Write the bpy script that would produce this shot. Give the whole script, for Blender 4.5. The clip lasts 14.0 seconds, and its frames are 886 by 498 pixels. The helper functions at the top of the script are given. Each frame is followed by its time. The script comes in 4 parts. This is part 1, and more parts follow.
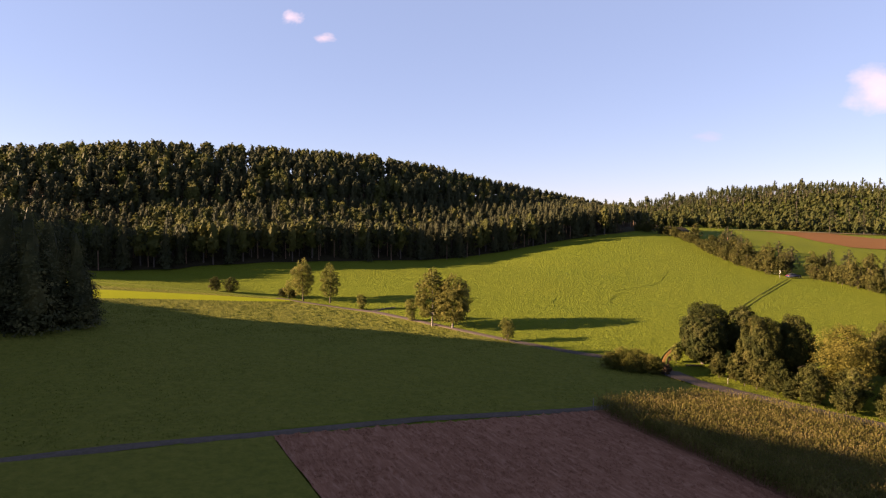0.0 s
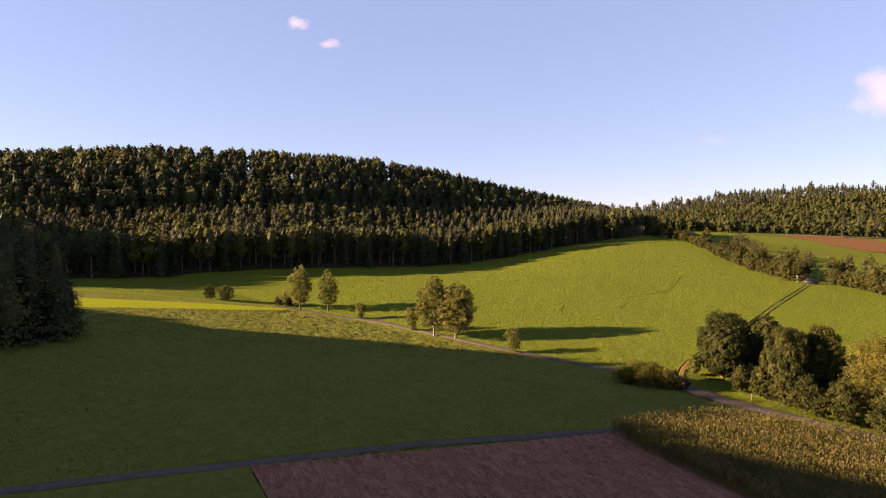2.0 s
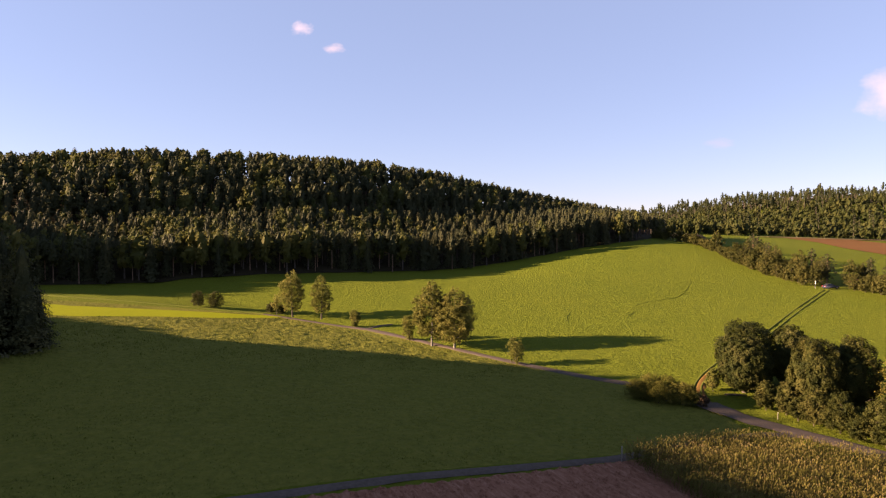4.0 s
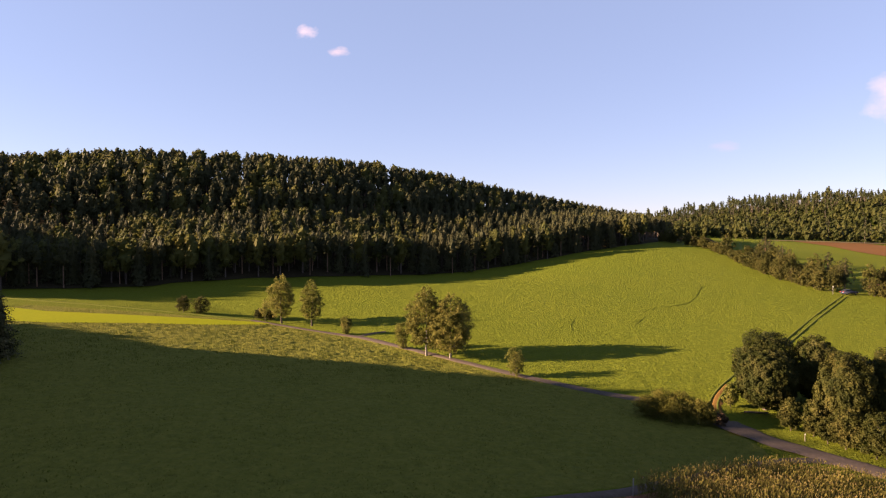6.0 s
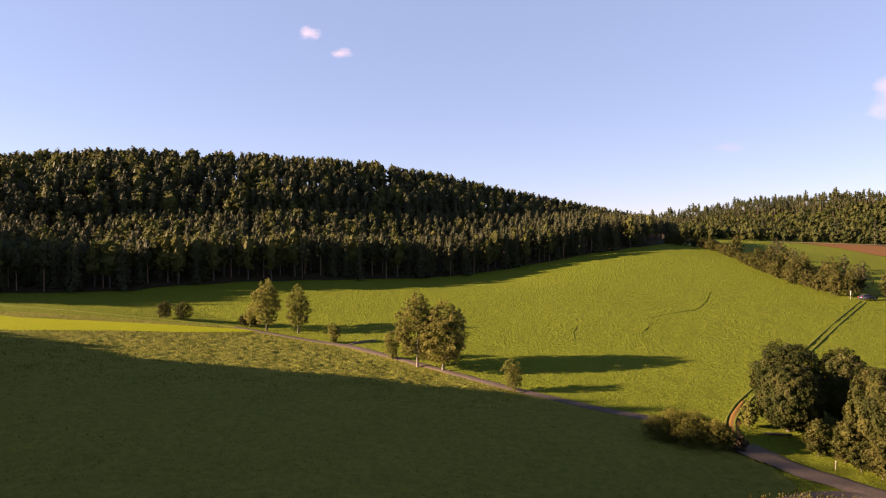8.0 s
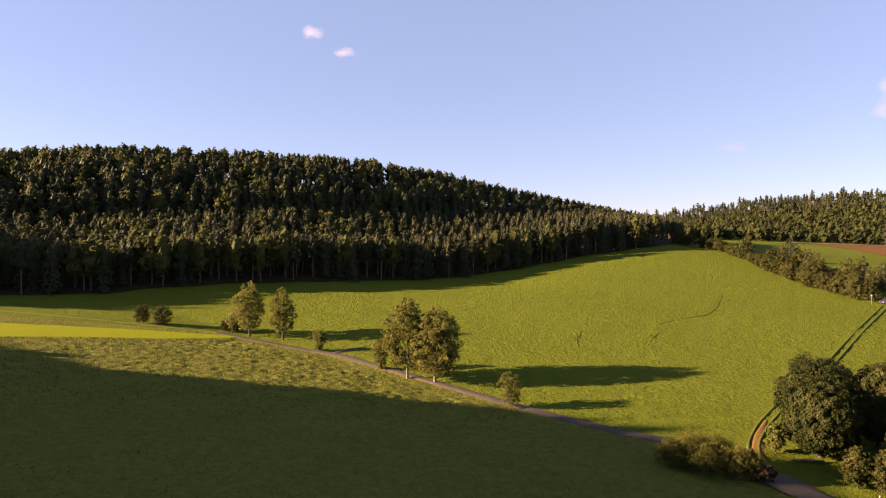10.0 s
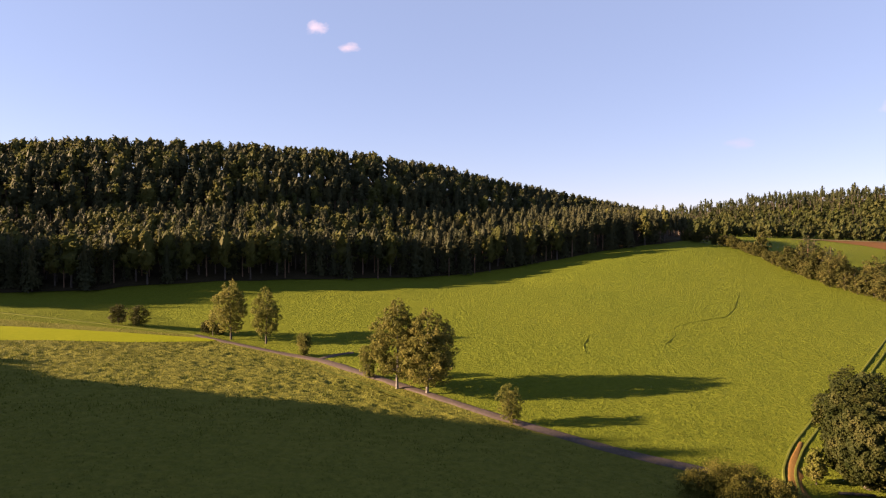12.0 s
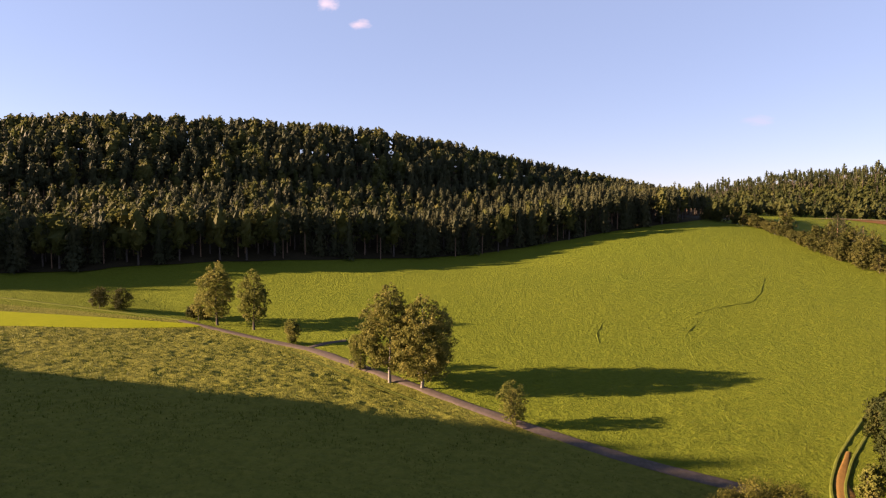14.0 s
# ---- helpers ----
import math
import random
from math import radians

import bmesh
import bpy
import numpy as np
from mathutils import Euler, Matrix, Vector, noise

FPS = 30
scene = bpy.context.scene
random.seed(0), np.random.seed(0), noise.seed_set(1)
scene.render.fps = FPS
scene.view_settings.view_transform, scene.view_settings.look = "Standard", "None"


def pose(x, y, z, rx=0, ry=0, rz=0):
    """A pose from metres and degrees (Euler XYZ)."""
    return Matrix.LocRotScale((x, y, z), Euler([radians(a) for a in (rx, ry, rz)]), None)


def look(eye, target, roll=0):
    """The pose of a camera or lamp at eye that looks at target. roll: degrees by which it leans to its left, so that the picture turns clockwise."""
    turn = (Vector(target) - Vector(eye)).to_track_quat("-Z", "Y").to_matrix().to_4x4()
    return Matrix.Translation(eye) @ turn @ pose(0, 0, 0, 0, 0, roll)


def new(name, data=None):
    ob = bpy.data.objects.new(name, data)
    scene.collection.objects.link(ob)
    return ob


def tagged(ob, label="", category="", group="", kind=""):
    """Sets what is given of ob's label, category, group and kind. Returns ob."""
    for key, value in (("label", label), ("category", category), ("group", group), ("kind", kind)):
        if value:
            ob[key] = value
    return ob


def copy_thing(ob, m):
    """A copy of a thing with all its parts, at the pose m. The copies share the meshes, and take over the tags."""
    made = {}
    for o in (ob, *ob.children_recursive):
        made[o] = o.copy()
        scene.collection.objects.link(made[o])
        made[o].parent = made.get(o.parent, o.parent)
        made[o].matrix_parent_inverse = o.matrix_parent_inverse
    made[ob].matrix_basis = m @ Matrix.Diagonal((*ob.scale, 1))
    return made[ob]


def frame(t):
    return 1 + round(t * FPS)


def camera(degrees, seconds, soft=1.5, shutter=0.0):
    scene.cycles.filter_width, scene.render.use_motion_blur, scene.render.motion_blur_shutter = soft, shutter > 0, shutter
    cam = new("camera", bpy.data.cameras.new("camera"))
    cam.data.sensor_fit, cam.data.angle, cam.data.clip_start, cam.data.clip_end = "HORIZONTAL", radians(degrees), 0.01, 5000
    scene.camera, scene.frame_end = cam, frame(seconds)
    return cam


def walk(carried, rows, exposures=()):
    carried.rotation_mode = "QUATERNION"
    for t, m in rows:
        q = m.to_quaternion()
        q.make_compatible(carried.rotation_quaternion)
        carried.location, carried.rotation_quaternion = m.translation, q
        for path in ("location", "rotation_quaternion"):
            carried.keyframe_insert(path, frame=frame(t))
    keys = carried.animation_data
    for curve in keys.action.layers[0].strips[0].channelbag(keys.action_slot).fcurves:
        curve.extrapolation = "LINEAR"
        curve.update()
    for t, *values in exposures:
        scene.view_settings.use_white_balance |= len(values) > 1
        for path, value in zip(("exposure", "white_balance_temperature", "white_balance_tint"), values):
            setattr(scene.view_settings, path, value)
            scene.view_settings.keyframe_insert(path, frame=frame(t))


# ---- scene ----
cam = camera(72.0, 14.0, soft=1.2)
PATH = [
    (0, (3.808, -0.695, 25.383), (3.772, 1.302, 25.285), 0.2),
    (0.5, (3.908, 0.86, 25.406), (3.867, 2.857, 25.311), 0.1),
    (1, (4.101, 2.586, 25.339), (4.056, 4.584, 25.25), 0.1),
    (1.5, (4.177, 4.4, 25.317), (4.128, 6.398, 25.232), 0.0),
    (2, (4.451, 6.313, 25.293), (4.397, 8.311, 25.211), -0.0),
    (2.5, (4.704, 8.275, 25.26), (4.646, 10.272, 25.182), -0.0),
    (3, (4.979, 10.426, 25.191), (4.917, 12.423, 25.116), -0.1),
    (5.5, (6.73, 20.985, 24.755), (6.65, 22.982, 24.695), -0.1),
    (6, (7.149, 23.045, 24.684), (7.065, 25.042, 24.626), -0.1),
    (6.5, (7.635, 25.081, 24.679), (7.548, 27.078, 24.623), -0.1),
    (7, (8.033, 27.247, 24.669), (7.944, 29.244, 24.614), -0.1),
    (7.5, (8.462, 29.405, 24.7), (8.37, 31.402, 24.646), -0.1),
    (8, (8.821, 31.592, 24.741), (8.726, 33.589, 24.688), -0.1),
    (10.5, (10.571, 43.249, 24.745), (10.463, 45.245, 24.691), 0.0),
    (11, (10.923, 45.792, 24.771), (10.811, 47.788, 24.712), 0.0),
    (11.5, (11.141, 48.339, 24.724), (11.027, 50.334, 24.661), 0.0),
    (12, (11.378, 50.824, 24.651), (11.258, 52.82, 24.584), 0.1),
    (12.5, (11.776, 53.225, 24.607), (11.645, 55.219, 24.535), 0.0),
    (13, (12.199, 55.641, 24.59), (12.059, 57.635, 24.509), 0.0),
    (13.5, (12.55, 58.249, 24.436), (12.401, 60.241, 24.336), 0.1),
    (14, (12.88, 60.667, 24.34), (12.72, 62.656, 24.205), 0.1),
]
walk(cam, [(t, look(eye, target, roll)) for t, eye, target, roll in PATH], [(0.0, 2.695, 6720.0, 42.0), (14.0, 2.695, 6720.0, 42.0)])

# ---------------------------------------------------------------- light
SUN_EL, SUN_AZ = 14.0, -95.0          # degrees above the horizon; from +y towards +x
world = bpy.data.worlds.new("evening_sky")
scene.world = world
world.use_nodes = True
wn, wl = world.node_tree.nodes, world.node_tree.links
sky = wn.new("ShaderNodeTexSky")
sky.sky_type = "NISHITA"
sky.sun_disc = False
sky.sun_elevation, sky.sun_rotation = radians(SUN_EL), radians(SUN_AZ)
sky.altitude, sky.air_density, sky.dust_density, sky.ozone_density = 1200, 1.0, 0.0, 1.6
haze = wn.new("ShaderNodeMix")
haze.data_type = "RGBA"
haze.inputs[0].default_value = 0.70
haze.inputs[7].default_value = (1.01, 1.55, 2.05, 1)
wl.new(sky.outputs[0], haze.inputs[6])
wl.new(haze.outputs[2], wn["Background"].inputs[0])
wn["Background"].inputs[1].default_value = 0.05

sun = new("sun", bpy.data.lights.new("sun", "SUN"))
sun.data.energy, sun.data.angle, sun.data.color = 5.0, radians(0.6), (1.0, 0.80, 0.45)
to_sun = Vector((math.sin(radians(SUN_AZ)) * math.cos(radians(SUN_EL)),
                 math.cos(radians(SUN_AZ)) * math.cos(radians(SUN_EL)), math.sin(radians(SUN_EL))))
sun.matrix_world = look(to_sun * 900, (0, 0, 0))


# ---------------------------------------------------------------- materials
def material(name, rough=0.8):
    m = bpy.data.materials.new(name)
    m.use_nodes = True
    n, l = m.node_tree.nodes, m.node_tree.links
    b = n["Principled BSDF"]
    b.inputs["Roughness"].default_value = rough
    b.inputs["Specular IOR Level"].default_value = 0.25
    return m, n, l, b


def noise_at(n, l, scale, detail=4.0, rough=0.6, stretch=None):
    geo = n.new("ShaderNodeNewGeometry")
    tex = n.new("ShaderNodeTexNoise")
    tex.inputs["Scale"].default_value, tex.inputs["Detail"].default_value = scale, detail
    tex.inputs["Roughness"].default_value = rough
    if stretch:
        mp = n.new("ShaderNodeMapping")
        mp.inputs["Rotation"].default_value = (0, 0, radians(stretch[0]))
        mp.vector_type = "TEXTURE"
        mp.inputs["Scale"].default_value = [1 / k for k in stretch[1]]
        l.new(geo.outputs["Position"], mp.inputs[0])
        l.new(mp.outputs[0], tex.inputs["Vector"])
    else:
        l.new(geo.outputs["Position"], tex.inputs["Vector"])
    return tex.outputs["Fac"]


def ramp(n, l, fac, stops):
    r = n.new("ShaderNodeValToRGB")
    e = r.color_ramp.elements
    while len(e) < len(stops):
        e.new(0.5)
    for k, (p, c) in zip(e, stops):
        k.position, k.color = p, (*c, 1)
    l.new(fac, r.inputs[0])
    return r.outputs[0]


def mixed(n, l, fac, a, b, mode="MIX"):
    x = n.new("ShaderNodeMix")
    x.data_type, x.blend_type = "RGBA", mode
    if isinstance(fac, float):
        x.inputs[0].default_value = fac
    else:
        l.new(fac, x.inputs[0])
    l.new(a, x.inputs[6])
    l.new(b, x.inputs[7])
    return x.outputs[2]


def bumped(n, l, b, fac, strength, dist):
    u = n.new("ShaderNodeBump")
    u.inputs["Strength"].default_value, u.inputs["Distance"].default_value = strength, dist
    l.new(fac, u.inputs["Height"])
    l.new(u.outputs[0], b.inputs["Normal"])


def ground_material(name, broad, fine, bump=(1.0, 0.75), scales=(0.03, 1.3), stretch=None, rough=0.9, mix=0.55):
    """Two scales of colour over world positions, with relief from the fine one."""
    m, n, l, b = material(name, rough)
    f1 = noise_at(n, l, scales[0], 5)
    f2 = noise_at(n, l, scales[1], 8, 0.7, stretch)
    col = mixed(n, l, mix, ramp(n, l, f1, broad), ramp(n, l, f2, fine))
    l.new(col, b.inputs["Base Color"])
    bumped(n, l, b, f2, *bump)
    b.inputs["Specular IOR Level"].default_value = 0.02
    return m


def leaf_material(name, dark, mid, light, clump=0.35, through_light=0.35):
    m, n, l, b = material(name, 0.6)
    geo = n.new("ShaderNodeNewGeometry")
    info = n.new("ShaderNodeObjectInfo")
    f = noise_at(n, l, clump, 3)
    add = n.new("ShaderNodeMath")
    add.operation = "MULTIPLY_ADD"
    l.new(geo.outputs["Random Per Island"], add.inputs[0])
    add.inputs[1].default_value = 0.20
    wide = n.new("ShaderNodeMath")
    wide.operation = "MULTIPLY_ADD"
    wide.inputs[1].default_value, wide.inputs[2].default_value = 1.7, -0.35
    l.new(f, wide.inputs[0])
    l.new(wide.outputs[0], add.inputs[2])
    add2 = n.new("ShaderNodeMath")
    add2.operation = "MULTIPLY_ADD"
    l.new(info.outputs["Random"], add2.inputs[0])
    add2.inputs[1].default_value = 0.22
    l.new(add.outputs[0], add2.inputs[2])
    col = ramp(n, l, add2.outputs[0], [(0.35, dark), (0.72, mid), (1.0, light)])
    l.new(col, b.inputs["Base Color"])
    b.inputs["Specular IOR Level"].default_value = 0.06
    tr = n.new("ShaderNodeBsdfTranslucent")
    l.new(col, tr.inputs[0])
    ms = n.new("ShaderNodeMixShader")
    ms.inputs[0].default_value = through_light
    l.new(b.outputs[0], ms.inputs[1])
    l.new(tr.outputs[0], ms.inputs[2])
    l.new(ms.outputs[0], n["Material Output"].inputs[0])
    return m


def bark_material(name, a, b_, scale=6.0, stretch=(1, 1, 0.25)):
    m, n, l, b = material(name, 0.85)
    f = noise_at(n, l, scale, 5, 0.65, (0, stretch))
    l.new(ramp(n, l, f, [(0.35, a), (0.62, b_)]), b.inputs["Base Color"])
    bumped(n, l, b, f, 0.6, 0.04)
    return m


def plain_material(name, colour, rough=0.5, metal=0.0):
    m, n, l, b = material(name, rough)
    f = noise_at(n, l, 9.0, 4)
    c2 = tuple(v * 0.8 for v in colour)
    l.new(ramp(n, l, f, [(0.3, c2), (0.7, colour)]), b.inputs["Base Color"])
    b.inputs["Metallic"].default_value = metal
    return m


MEADOW = ground_material("meadow_grass", [(0.3, (0.0691, 0.0902, 0.0083)), (0.7, (0.0941, 0.1080, 0.0102))],
                         [(0.3, (0.0411, 0.0623, 0.0067)), (0.55, (0.0822, 0.1010, 0.0098)), (0.8, (0.1262, 0.1213, 0.0177))])
ROUGH_GRASS = ground_material("rough_grass", [(0.3, (0.0927, 0.0983, 0.0173)), (0.7, (0.1220, 0.1153, 0.0220))],
                              [(0.3, (0.0475, 0.0588, 0.0115)), (0.52, (0.1017, 0.1051, 0.0182)), (0.8, (0.1763, 0.1514, 0.0337))], (1.0, 0.6), (0.04, 1.1))
TRAIL = ground_material("trampled_grass", [(0.3, (0.0656, 0.0852, 0.0079)), (0.7, (0.0875, 0.1024, 0.0118))], [(0.3, (0.0546, 0.0705, 0.0079)), (0.7, (0.0985, 0.1115, 0.0156))],
                        (0.8, 0.2), (0.1, 1.5))
BLADE = leaf_material("grass_blades", (0.0529, 0.0710, 0.0078), (0.0705, 0.0865, 0.0098), (0.0962, 0.1036, 0.0147), 0.15, 0.2)
STRIP = ground_material("young_crop", [(0.3, (0.1497, 0.1744, 0.0037)), (0.7, (0.1846, 0.1964, 0.0047))],
                        [(0.3, (0.1219, 0.1497, 0.0037)), (0.7, (0.1986, 0.2097, 0.0052))], (0.5, 0.1), (0.05, 1.2))
SOIL = ground_material("ploughed_soil", [(0.3, (0.1578, 0.0699, 0.0422)), (0.7, (0.2142, 0.0969, 0.0595))],
                       [(0.3, (0.0789, 0.0338, 0.0222)), (0.5, (0.1860, 0.0857, 0.0546)), (0.75, (0.3495, 0.1973, 0.1426))],
                       (1.0, 0.3), (0.08, 1.5), (-63, (0.35, 1.8, 1.0)))
RED_SOIL = ground_material("red_soil", [(0.3, (0.1102, 0.0523, 0.0169)), (0.7, (0.1378, 0.0673, 0.0221))],
                           [(0.3, (0.0944, 0.0486, 0.0169)), (0.7, (0.1495, 0.0748, 0.0272))], (0.6, 0.2), (0.02, 0.3))
STUBBLE = ground_material("stubble", [(0.3, (0.1364, 0.1050, 0.0520)), (0.7, (0.1784, 0.1364, 0.0693))],
                          [(0.3, (0.1260, 0.0997, 0.0462)), (0.7, (0.1889, 0.1469, 0.0808))], (0.4, 0.1), (0.03, 0.5))
GRAVEL = ground_material("gravel", [(0.3, (0.0585, 0.0458, 0.0379)), (0.7, (0.0845, 0.0665, 0.0587))],
                         [(0.3, (0.0325, 0.0333, 0.0188)), (0.5, (0.0649, 0.0526, 0.0436)), (0.75, (0.1105, 0.0900, 0.0833))], (0.5, 0.05), (0.2, 2.2))
DIRT = ground_material("bare_earth", [(0.3, (0.1077, 0.0585, 0.0176)), (0.7, (0.1486, 0.0809, 0.0246))],
                       [(0.3, (0.0717, 0.0517, 0.0106)), (0.7, (0.1640, 0.0895, 0.0293))], (0.7, 0.1), (0.2, 2.0))
RUT = ground_material("trodden_grass", [(0.3, (0.0594, 0.0756, 0.0124)), (0.7, (0.0918, 0.1026, 0.0186))],
                      [(0.3, (0.0486, 0.0594, 0.0124)), (0.7, (0.1080, 0.1188, 0.0208))], (0.8, 0.15), (0.1, 1.5))
SPRUCE = leaf_material("spruce_needles", (0.0400, 0.0455, 0.0240), (0.0480, 0.0510, 0.0240), (0.0570, 0.0550, 0.0245), 0.10, 0.40)
# spruce needles again, with the valley wood's shade put into darker colours
SHADE_SPRUCE = leaf_material("shaded_spruce_needles", (0.0158, 0.0192, 0.0096), (0.0343, 0.0360, 0.0144), (0.0634, 0.0576, 0.0216), 0.17, 0.10)
PINE = leaf_material("pine_needles", (0.0350, 0.0410, 0.0205), (0.0420, 0.0460, 0.0210), (0.0500, 0.0505, 0.0220), 0.10, 0.40)
BEECH = leaf_material("beech_leaves", (0.0518, 0.0605, 0.0184), (0.0734, 0.0767, 0.0211), (0.1026, 0.0950, 0.0265), 0.07, 0.45)
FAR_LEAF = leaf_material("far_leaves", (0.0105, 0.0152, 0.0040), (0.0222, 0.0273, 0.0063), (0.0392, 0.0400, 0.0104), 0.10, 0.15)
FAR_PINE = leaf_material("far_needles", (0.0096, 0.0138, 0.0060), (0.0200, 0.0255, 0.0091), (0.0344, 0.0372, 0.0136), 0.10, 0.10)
BIRCH = leaf_material("birch_leaves", (0.0552, 0.0613, 0.0133), (0.1154, 0.1124, 0.0246), (0.1939, 0.1709, 0.0460), 0.5, 0.45)
POPLAR = leaf_material("poplar_leaves", (0.0646, 0.0748, 0.0152), (0.1212, 0.1256, 0.0260), (0.1895, 0.1726, 0.0472), 0.5, 0.45)
CHESTNUT = leaf_material("chestnut_leaves", (0.0098, 0.0150, 0.0031), (0.0251, 0.0300, 0.0065), (0.0567, 0.0553, 0.0157), 0.5, 0.2)
GROVE = leaf_material("grove_leaves", (0.0168, 0.0214, 0.0045), (0.0378, 0.0404, 0.0089), (0.0664, 0.0616, 0.0160), 0.45, 0.25)
WILLOW = leaf_material("willow_leaves", (0.0507, 0.0488, 0.0073), (0.0898, 0.0806, 0.0143), (0.1327, 0.1146, 0.0245), 0.5, 0.35)
SHRUB = leaf_material("shrub_leaves", (0.0390, 0.0452, 0.0074), (0.0815, 0.0800, 0.0147), (0.1348, 0.1195, 0.0261), 0.6, 0.4)
HEDGE = leaf_material("hedge_leaves", (0.0223, 0.0254, 0.0065), (0.0494, 0.0500, 0.0118), (0.0838, 0.0762, 0.0207), 0.3, 0.25)
RUSSET = leaf_material("russet_leaves", (0.0381, 0.0245, 0.0144), (0.0707, 0.0462, 0.0261), (0.1034, 0.0707, 0.0392), 0.3, 0.25)
MAIZE = leaf_material("maize_leaves", (0.0572, 0.0550, 0.0121), (0.0946, 0.0836, 0.0187), (0.1408, 0.1122, 0.0319), 0.25, 0.42)
TASSEL = leaf_material("maize_tassels", (0.0530, 0.0408, 0.0147), (0.0816, 0.0612, 0.0244), (0.1142, 0.0857, 0.0392), 0.25, 0.2)
BARK = bark_material("rough_bark", (0.0288, 0.0224, 0.0179), (0.0768, 0.0608, 0.0480))
PINE_BARK = bark_material("pine_bark", (0.0640, 0.0384, 0.0256), (0.1664, 0.1024, 0.0640))
BIRCH_BARK = bark_material("birch_bark", (0.0384, 0.0346, 0.0307), (0.2112, 0.1920, 0.1690), 5.0, (1, 1, 2.5))
POST_WOOD = bark_material("grey_wood", (0.1024, 0.0896, 0.0768), (0.2176, 0.1920, 0.1664), 8.0)
WHITE_PAINT = plain_material("white_paint", (0.75, 0.74, 0.70), 0.5)
CAR_PAINT = plain_material("dark_blue_paint", (0.035, 0.04, 0.065), 0.25, 0.3)
CAR_GLASS = plain_material("tinted_glass", (0.02, 0.022, 0.025), 0.08)
RUBBER = plain_material("tyre_rubber", (0.02, 0.02, 0.02), 0.8)
ALLOY = plain_material("alloy", (0.5, 0.5, 0.5), 0.3, 0.9)
LAMP_RED = plain_material("red_lens", (0.35, 0.02, 0.02), 0.2)
LAMP_CLEAR = plain_material("clear_lens", (0.7, 0.7, 0.68), 0.15)


# ---------------------------------------------------------------- mesh tools
def mesh_of(name, verts, faces, mats, index=None, flat=True):
    """A mesh from an (n, 3) array and an (m, 3 or 4) array of corners."""
    me = bpy.data.meshes.new(name)
    verts, faces = np.asarray(verts, np.float32), np.asarray(faces, np.int32)
    k = faces.shape[1]
    me.vertices.add(len(verts))
    me.vertices.foreach_set("co", verts.ravel())
    me.loops.add(faces.size)
    me.loops.foreach_set("vertex_index", faces.ravel())
    me.polygons.add(len(faces))
    me.polygons.foreach_set("loop_start", np.arange(0, faces.size, k, dtype=np.int32))
    for m in mats:
        me.materials.append(m)
    if index is not None:
        me.polygons.foreach_set("material_index", np.asarray(index, np.int32))
    me.polygons.foreach_set("use_smooth", np.full(len(faces), not flat))
    me.update(calc_edges=True)
    return me


def empty(name, m, label, category, group=""):
    ob = new(name)
    ob.empty_display_size = 0.5
    ob.matrix_world = m
    return tagged(ob, label, category, group)


def part(name, me, parent, label=""):
    ob = new(name, me)
    ob.parent = parent
    return tagged(ob, label)


def joined(pieces):
    """Joins (verts, faces, material number) of equal corner count."""
    vs, fs, ix, k = [], [], [], 0
    for v, f, i in pieces:
        vs.append(v)
        fs.append(np.asarray(f) + k)
        ix.append(np.full(len(f), i))
        k += len(v)
    return np.concatenate(vs), np.concatenate(fs), np.concatenate(ix)


def tube(points, radii, sides=7):
    """Tapered tube round a line of points, as quads, closed by a small ring."""
    points = np.asarray(points, float)
    out = []
    for i, p in enumerate(points):
        a = points[min(i + 1, len(points) - 1)] - points[max(i - 1, 0)]
        a = a / (np.linalg.norm(a) + 1e-9)
        u = np.cross(a, (0.31, 0.95, 0.05))
        u /= np.linalg.norm(u)
        w = np.cross(a, u)
        t = np.arange(sides) * 2 * np.pi / sides
        out.append(p + radii[i] * (np.cos(t)[:, None] * u + np.sin(t)[:, None] * w))
    v = np.concatenate(out)
    f = []
    for i in range(len(points) - 1):
        for j in range(sides):
            b, c = i * sides + j, i * sides + (j + 1) % sides
            f.append((b, c, c + sides, b + sides))
    return v, np.array(f)


def leaves_at(rng, pts, out, size, droop=0.0, slim=0.75, loose=0.5):
    """A bent leaf-spray quad at each point, turned loosely to face outward."""
    n = len(pts)
    nrm = out + rng.normal(0, loose, (n, 3))
    nrm /= np.linalg.norm(nrm, axis=1)[:, None] + 1e-9
    a = np.cross(nrm, rng.normal(0, 1, (n, 3)))
    a /= np.linalg.norm(a, axis=1)[:, None] + 1e-9
    a[:, 2] -= droop
    b = np.cross(nrm, a)
    s = (size * rng.uniform(0.6, 1.4, n))[:, None]
    v = np.stack([pts - a * s, pts - b * s * slim + nrm * s * 0.25, pts + a * s, pts + b * s * slim + nrm * s * 0.25], 1)
    return v.reshape(-1, 3), np.arange(4 * n).reshape(n, 4)


def fbm(x, y, scale, seed=0, octaves=4):
    """Smooth lattice noise in about -1..1."""
    tot, amp, norm = 0.0, 1.0, 0.0
    for o in range(octaves):
        u, v = np.asarray(x) / scale * 2**o + 17.3 * o + seed, np.asarray(y) / scale * 2**o - 9.1 * o + seed * 1.7
        i, j = np.floor(u), np.floor(v)
        fu, fv = u - i, v - j
        fu, fv = fu * fu * (3 - 2 * fu), fv * fv * (3 - 2 * fv)
        h = lambda p, q: (np.sin(p * 127.1 + q * 311.7 + seed) * 43758.5453) % 1.0
        tot = tot + amp * ((h(i, j) * (1 - fu) + h(i + 1, j) * fu) * (1 - fv) + (h(i, j + 1) * (1 - fu) + h(i + 1, j + 1) * fu) * fv)
        norm += amp
        amp *= 0.5
    return 2 * tot / norm - 1


